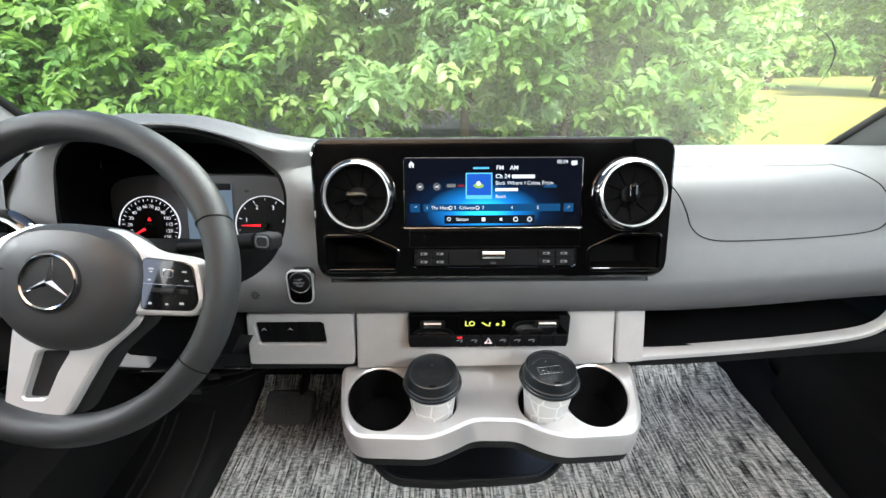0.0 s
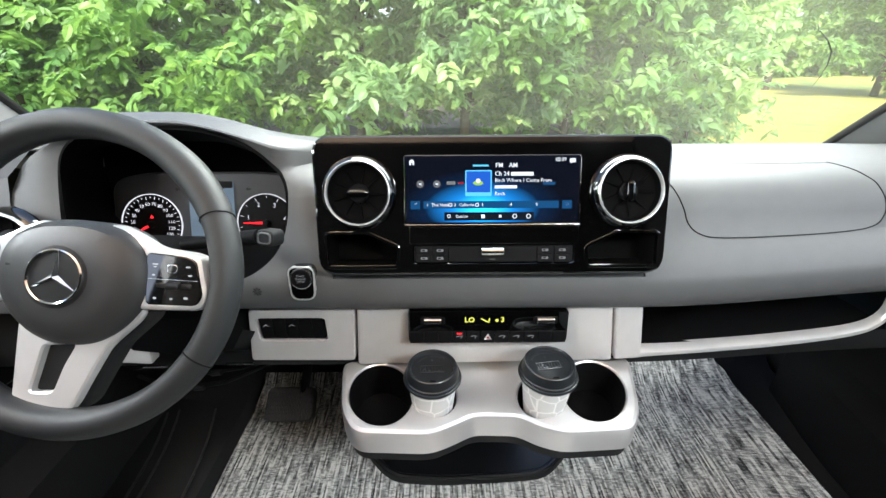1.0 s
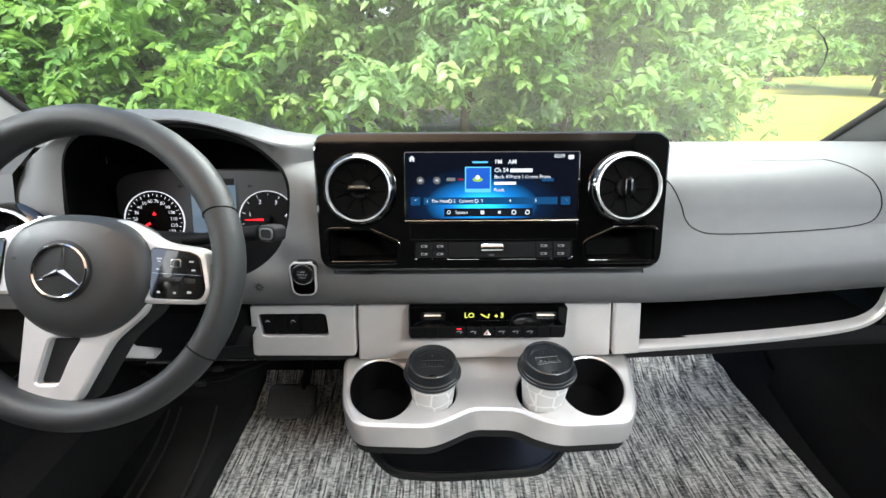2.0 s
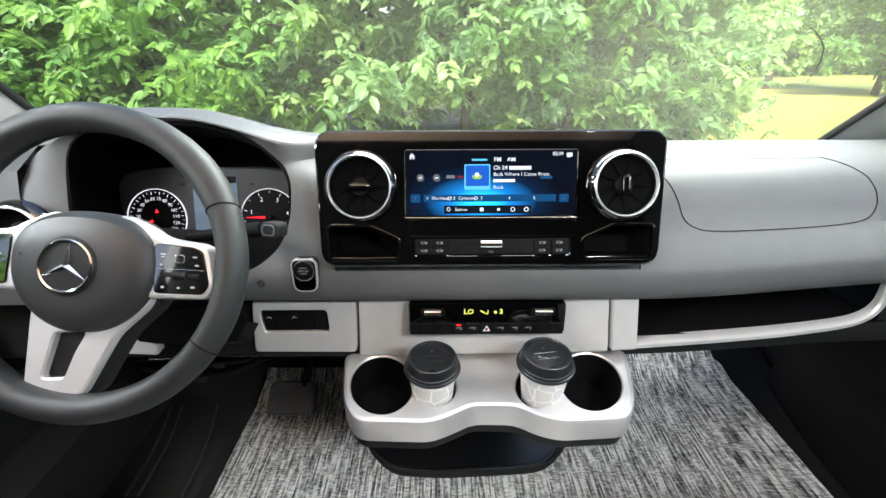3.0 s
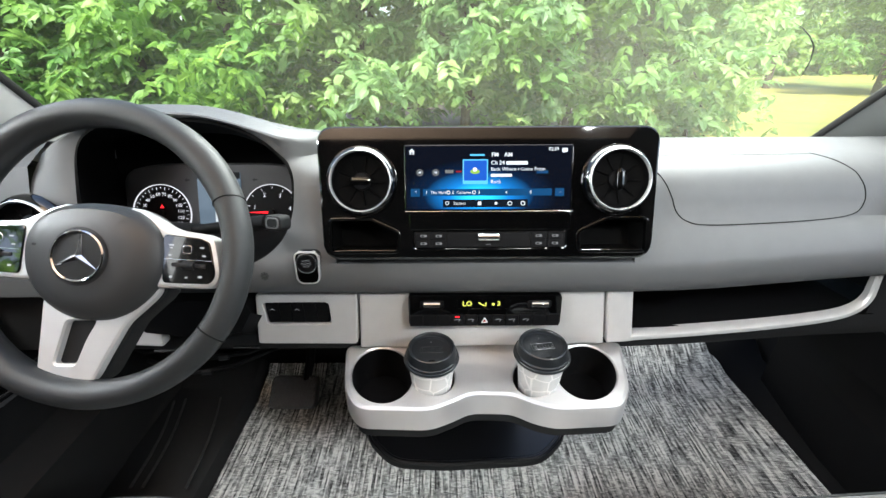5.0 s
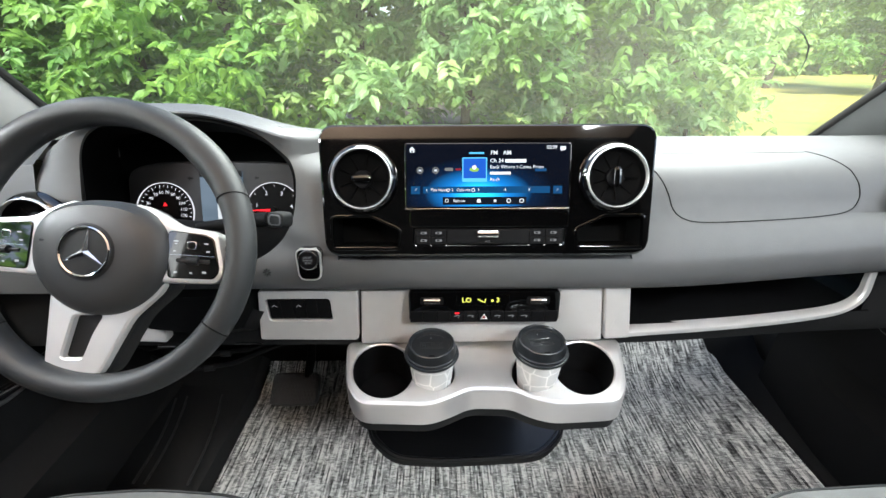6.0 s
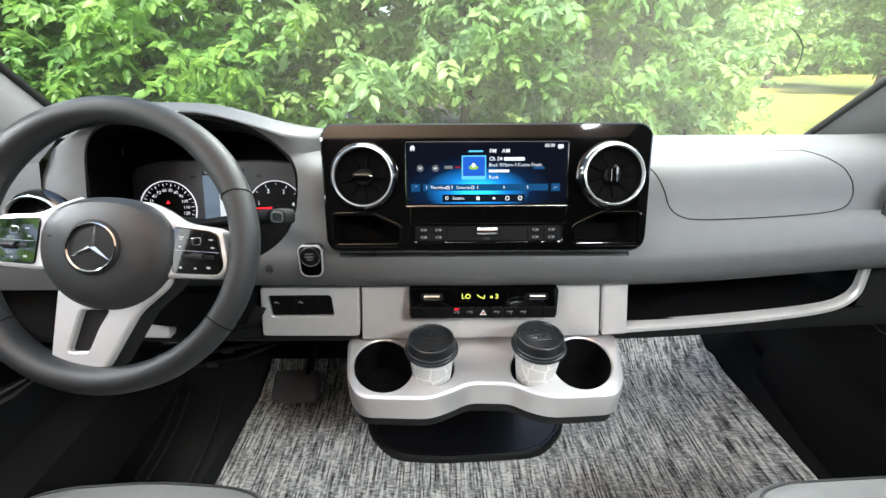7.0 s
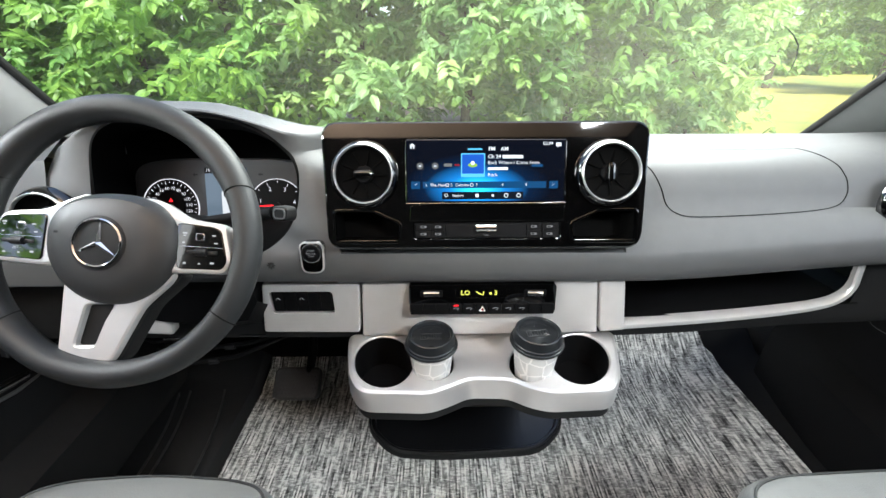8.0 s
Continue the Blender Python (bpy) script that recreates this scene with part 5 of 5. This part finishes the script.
def union(c1, r1, c2, r2, n=40):
    """The outline of two overlapping circles."""
    d = c2[0] - c1[0]
    sg = 1 if d > 0 else -1
    d = math.hypot(d, c2[1] - c1[1])
    turn = math.atan2(c2[1] - c1[1], c2[0] - c1[0])
    a1 = math.acos((d * d + r1 * r1 - r2 * r2) / (2 * d * r1))
    a2 = math.acos((d * d + r2 * r2 - r1 * r1) / (2 * d * r2))
    pts = [(c1[0] + r1 * math.cos(turn + a1 + (2 * math.pi - 2 * a1) * i / n), c1[1] + r1 * math.sin(turn + a1 + (2 * math.pi - 2 * a1) * i / n)) for i in range(n + 1)]
    pts += [(c2[0] + r2 * math.cos(turn + math.pi + a2 + (2 * math.pi - 2 * a2) * i / n), c2[1] + r2 * math.sin(turn + math.pi + a2 + (2 * math.pi - 2 * a2) * i / n)) for i in range(1, n)]
    return pts


holder = thing("cup_holder", (0.01, -0.05, 0.47), "satin silver pull-out cup holder tray with four round wells", "cup holder")
CUPS = [(-0.0874, -0.0623), (0.0892, -0.0666)]
BIG = [(-0.1725, -0.047), (0.1770, -0.043)]
tray_shape = rounded([(0.268, 0.034), (0.252, -0.030), (0.236, -0.085), (0.212, -0.122), (0.108, -0.1275), (0.074, -0.117), (0.044, -0.0985), (-0.024, -0.0965), (-0.054, -0.113), (-0.090, -0.1285), (-0.204, -0.1240), (-0.230, -0.085), (-0.241, -0.030), (-0.251, 0.028)], 0.022, 6)


def well_shape(big, small, slant):
    """A long oval well joined to the round seat of a cup."""
    k = 1.22
    pts = union((big[0], big[1] / k), 0.0525, (small[0], (small[1] + 0.0123) / k), 0.0380)
    return [(x + slant * (y * k - big[1]), y * k) for x, y in pts]


wells = [well_shape(BIG[0], CUPS[0], -0.12), well_shape(BIG[1], CUPS[1], 0.20)]
TF = Matrix.Translation((0, 0, TZ))
part("tray_top", plate(tray_shape, -0.043, 0.0, 0.0075, wells, 0.002), M_TRAY, holder, "satin silver tray", m=TF)
part("tray_underside", plate(inset(tray_shape, 0.006), -0.066, -0.041, 0.006, wells), M_DARK, holder, "black underside", m=TF)
for w in wells:
    bmw = bmesh.new()
    r0, r1, r2_ = ring_of(bmw, inset(w, 0.0008), -0.003), ring_of(bmw, inset(w, 0.0025), -0.06), ring_of(bmw, inset(w, 0.0045), -0.066)
    bridge(bmw, r0, r1), bridge(bmw, r1, r2_)
    bmesh.ops.triangle_fill(bmw, use_beauty=True, edges=[bmw.edges.get((r2_[i - 1], r2_[i])) for i in range(len(r2_))])
    part("well", bmw, M_BLACK, holder, "deep black cup well", m=TF)
part("support", block(-0.16, -0.02, 0.40, 0.18, 0.30, 0.492, 0.02, 3), M_BLACK, holder, "black slide under the tray")


def cup_paper():
    """Pale paper with a whitish trellis print."""
    m = material("cup_paper", (0.55, 0.54, 0.52), 0.55, spread=0.03)
    nt = m.node_tree
    L = nt.links.new
    co, vo, cr = nt.nodes.new("ShaderNodeTexCoord"), nt.nodes.new("ShaderNodeTexVoronoi"), nt.nodes.new("ShaderNodeValToRGB")
    vo.feature = 'DISTANCE_TO_EDGE'
    vo.inputs["Scale"].default_value, vo.inputs["Randomness"].default_value = 38.0, 0.35
    cr.color_ramp.elements[0].position, cr.color_ramp.elements[0].color = 0.03, (0.70, 0.69, 0.67, 1)
    cr.color_ramp.elements[1].position, cr.color_ramp.elements[1].color = 0.06, (0.50, 0.50, 0.49, 1)
    L(co.outputs["Object"], vo.inputs["Vector"])
    L(vo.outputs["Distance"], cr.inputs["Fac"])
    L(cr.outputs["Color"], nt.nodes["Principled BSDF"].inputs["Base Color"])
    return m


M_PAPER = cup_paper()


def coffee_cup(x, y, brim, spin):
    """A paper cup in its seat, with the lid's brim at the height given."""
    base = brim - 0.1048
    m = Matrix.Translation((x, y, base)) @ Matrix.Rotation(radians(spin), 4, 'Z') @ Matrix.Scale(0.97, 4)
    c = thing("coffee_cup", (x, y, base), "pale patterned paper coffee cup with a black plastic lid", "coffee cup", "coffee cups")
    part("cup", lathe([(0, 0.002), (0.0265, 0.002), (0.0275, 0.0), (0.0285, 0.0), (0.0400, 0.1065)], 48), M_PAPER, c, "pale paper with trellis print", m=m)
    part("cup_seam", block(0.0356, -0.0010, 0.052, 0.0366, 0.0010, 0.099, 0.0003, 1), M_PAPER, c, m=m @ Matrix.Rotation(radians(-88), 4, 'Z'))
    part("base_ring", lathe([(0.0290, -0.0035), (0.0290, 0.0), (0.0272, 0.0), (0.0272, -0.0035)], 32, close=True), M_PAPER, c, m=m)
    lid = part("lid", lathe([(0.0408, 0.1050), (0.0452, 0.1050), (0.0464, 0.1078), (0.0456, 0.1105), (0.0438, 0.1112), (0.0435, 0.1128), (0.0443, 0.1140), (0.0438, 0.1152), (0.0420, 0.1162), (0.0398, 0.1255),
                             (0.0386, 0.1300), (0.0372, 0.1312), (0.0352, 0.1308), (0.0340, 0.1292), (0.0332, 0.1252), (0.0318, 0.1244), (0.0, 0.1240)], 64), M_LID, c, "black moulded sip lid", m=m)
    part("sip_hole", plate(rrect(-0.0050, -0.0019, 0.0050, 0.0019, 0.0017), 0.1238, 0.1250, 0.0002), M_RECESS, lid, m=m @ Matrix.Translation((0, -0.0275, 0)))
    part("vent_hole", lathe([(0.0008, 0.1246), (0, 0.1247)], 8), M_WHITE, lid, m=m @ Matrix.Translation((0.0, 0.018, 0)))
    for x0, y0, x1, y1 in ((-0.0185, -0.0075, 0.0185, -0.0066), (-0.0185, 0.0066, 0.0185, 0.0075), (-0.0185, -0.0066, -0.0176, 0.0066), (0.0176, -0.0066, 0.0185, 0.0066)):
        part("raised_frame", block(x0, y0, 0.1236, x1, y1, 0.1249, 0.0003, 1), M_LID, lid, m=m)
    for xx, ww, hh in ((-0.0150, 0.0016, 0.0045), (-0.0105, 0.0016, 0.0045), (-0.0060, 0.0034, 0.0030), (0.0005, 0.0016, 0.0045), (0.0045, 0.0016, 0.0045), (0.0090, 0.0032, 0.0030), (0.0140, 0.0016, 0.0030)):
        part("raised_mark", block(xx, -0.0045, 0.1236, xx + ww, -0.0045 + 2 * hh, 0.1252, 0.0004, 1), M_LID, lid, m=m)
    part("raised_mark", block(-0.0150, -0.0009, 0.1236, -0.0089, 0.0007, 0.1252, 0.0004, 1), M_LID, lid, m=m)
    for k in range(21):
        a = radians(38 + 104 * k / 20)
        part("raised_dash", block(-0.0008, 0.0262, 0.1236, 0.0008, 0.0262 + (0.0030 if k % 3 else 0.0018), 0.1248, 0.0002, 1), M_LID, lid, m=m @ Matrix.Rotation(a - math.pi / 2, 4, 'Z'))
    return c


coffee_cup(CUPS[0][0], CUPS[0][1], 0.6112, 2)
coffee_cup(CUPS[1][0], CUPS[1][1], 0.6205, 8)

# ---- floor bin, pedal ----
bin_ = thing("floor_bin", (0.0, 0.28, 0.0), "shallow black plastic bin on the carpet under the cup holder", "bin")
bshape = rounded([(-0.305, 0.50), (-0.300, 0.250), (-0.215, 0.165), (-0.08, 0.154), (0.10, 0.162), (0.215, 0.171), (0.305, 0.255), (0.310, 0.50)], 0.045, 6)
part("rim", plate(bshape, 0.0, 0.020, 0.005, [inset(bshape, 0.007)], 0.003), M_DARK, bin_)
M_GLOSS = material("glossy_black_plastic", (0.005, 0.0052, 0.006), 0.3, spread=0.1)
part("inner_lip", plate(inset(bshape, 0.0075), 0.004, 0.017, 0.004, [inset(bshape, 0.021)], 0.004), M_GLOSS, bin_, "glossy inner lip")
part("bottom", plate(inset(bshape, 0.0215), 0.002, 0.006, 0.002), M_GLOSS, bin_)
console_low = part("console_base", block(-0.21, 0.42, 0.013, 0.21, 0.82, 0.56, 0.03, 3), M_BLACK)
tagged(console_low, "black lower console below the dashboard", "console", kind="structure")
pedal = thing("brake_pedal", (-0.497, 0.30, 0.05), "black rubber brake pedal with a raised tread", "pedal")
BPF = leaning((-0.497, 0.275, 0.182), 52)
part("pad", plate(rrect(-0.068, -0.046, 0.068, 0.046, 0.020), -0.024, 0.0, 0.010), M_RUBBER, pedal, m=BPF)
bmt = bmesh.new()
for i in range(13):
    for j in range(8):
        cx, cy = -0.059 + 0.0096 * i + (0.0048 if j % 2 else 0), -0.038 + 0.0108 * j
        if cx < 0.062:
            plate(circle(cx, cy, 0.0042, 6), 0.0, 0.0032, 0.001, bm=bmt, back=False)
part("tread", bmt, material("worn_tread_rubber", (0.012, 0.012, 0.012), 0.32, spec=0.4), pedal, "raised honeycomb tread", m=BPF)
part("arm", tube([(-0.470, 0.295, 0.17), (-0.455, 0.33, 0.24), (-0.450, 0.38, 0.34), (-0.450, 0.44, 0.50)], [0.012, 0.013, 0.013, 0.013], 10), M_BLACK, pedal, "black steel arm")
for k, (x, z) in enumerate(((-0.555, 0.50), (-0.60, 0.46), (-0.66, 0.52))):
    cable = thing("cable", (x, 0.12, z), "black cable run under the dashboard", "cable", "cables under the dash")
    part("run", tube([(x - 0.10, 0.10, z), (x - 0.02, 0.08, z - 0.02), (x + 0.08, 0.09, z - 0.01), (x + 0.18, 0.12, z + 0.02)], 0.005, 8), M_BLACK, cable)
    part("clip", tube([(x + 0.02, 0.082, z - 0.018), (x + 0.04, 0.083, z - 0.016)], 0.0062, 8), M_DARK, cable, "dark clip")


# ---- doors and seats ----
def door(side, x):
    d = thing("door_panel", (x, -0.2, 0.12), "black moulded cab door panel with armrest and pocket", "door", kind="")
    s = side

    def P(q, y, z):
        return (x - s * q, y, z)
    rows = []
    for y, e in ((-0.62, 0), (-0.55, 1), (-0.1, 1), (0.10, 0.9), (0.26, 0.5), (0.36, 0.25)):
        top = 0.98 - 0.5 * max(0.0, y - 0.02)
        rows.append([P(0.0, y, top), P(0.022, y, top - 0.015), P(0.028, y, min(0.86, top - 0.03)), P(0.03 + 0.028 * e, y, 0.70), P(0.03 + 0.065 * e, y, 0.655), P(0.03 + 0.062 * e, y, 0.61),
                     P(0.028, y, 0.585), P(0.022, y, 0.42), P(0.026, y, 0.34), P(0.03 + 0.06 * e, y, 0.30), P(0.03 + 0.055 * e, y, 0.12), P(0.0, y, 0.08)])
    # Same plastic on both doors; the driver's is coloured paler for its brighter light.
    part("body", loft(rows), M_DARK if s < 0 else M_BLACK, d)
    part("pull_handle", tube([P(0.04, -0.24, 0.555), P(0.058, -0.20, 0.538), P(0.060, -0.05, 0.496), P(0.058, 0.005, 0.481), P(0.035, 0.030, 0.474)], [0.008, 0.011, 0.011, 0.010, 0.007], 14), M_SATIN, d, "satin chrome pull handle")
    part("handle_bed", tube([P(0.018, -0.27, 0.575), P(0.024, -0.18, 0.545), P(0.026, 0.00, 0.492), P(0.018, 0.06, 0.472)], [0.020, 0.034, 0.034, 0.018], 14), M_BLACK, d)
    part("pocket_edge", tube([P(0.052, -0.26, 0.525), P(0.060, -0.12, 0.490), P(0.058, -0.02, 0.463), P(0.040, 0.04, 0.447)], [0.003, 0.004, 0.004, 0.003], 10), M_DASH, d, "grey edge of the door pocket")
    oval = rounded([(-0.075, -0.045), (0.075, -0.055), (0.085, 0.005), (0.035, 0.040), (-0.065, 0.030)], 0.03)
    om = Matrix(((0, 0, -s, x - s * 0.030), (1, 0, 0, 0.085), (0, 1, 0, 0.535), (0, 0, 0, 1)))
    sp = part("switch_plate", plate(oval, 0.0, 0.014, 0.004), M_BLACK, d, "oval switch plate", m=om)
    part("plate_edge", plate(inset(oval, -0.004), 0.0, 0.010, 0.003, [inset(oval, -0.0005)]), M_DASH, sp, "grey moulded edge", m=om)
    for k in range(2):
        part("switch", lathe([(0.0032, 0.0), (0.0032, 0.003), (0, 0.004)], 14), M_SATIN, sp, m=om @ Matrix.Translation((-0.018 + 0.020 * k, -0.006, 0.014)))
    return d


door(-1, -0.955)
door(1, 0.965)


def seat(x0, x1, lab):
    s = thing("seat", ((x0 + x1) / 2, -0.48, 0.0), lab, "seat", "front seats")
    shape = rounded([(x0, -0.80), (x1, -0.80), (x1 + 0.005, -0.29), (x1 - 0.02, -0.226), (x1 - 0.07, -0.212), ((x0 + x1) / 2, -0.203), (x0 + 0.07, -0.212), (x0 + 0.02, -0.228), (x0 - 0.005, -0.29)], 0.05, 6)
    bm = bmesh.new()
    cx, cy = (x0 + x1) / 2, -0.5
    rows = []
    for k, z in ((0.98, 0.38), (0.985, 0.42), (1.0, 0.45), (1.0, 0.470), (0.985, 0.487), (0.955, 0.496), (0.90, 0.499), (0.75, 0.495), (0.5, 0.488)):
        rows.append(ring_of(bm, [(cx + (x - cx) * k, cy + (y - cy) * k) for x, y in shape], z))
    for a, b in zip(rows, rows[1:]):
        bridge(bm, a, b)
    bm.faces.new(rows[-1])
    cushion = part("cushion", bm, M_SEAT, s, "grey leather cushion with rounded front")
    part("piping", tube([(cx + (x - cx) * 0.962, cy + (y - cy) * 0.962, 0.4955) for x, y in shape], 0.0022, 6, closed=True), M_LEATHER, cushion, "dark seam piping")
    part("base", block(x0 + 0.04, -0.76, 0.002, x1 - 0.04, -0.26, 0.385, 0.03, 3), M_BLACK, s, "black seat box")
    return s


seat(-0.685, -0.298, "grey leather driver's seat cushion on a black base")
seat(0.345, 0.85, "grey leather passenger seat cushion on a black base")
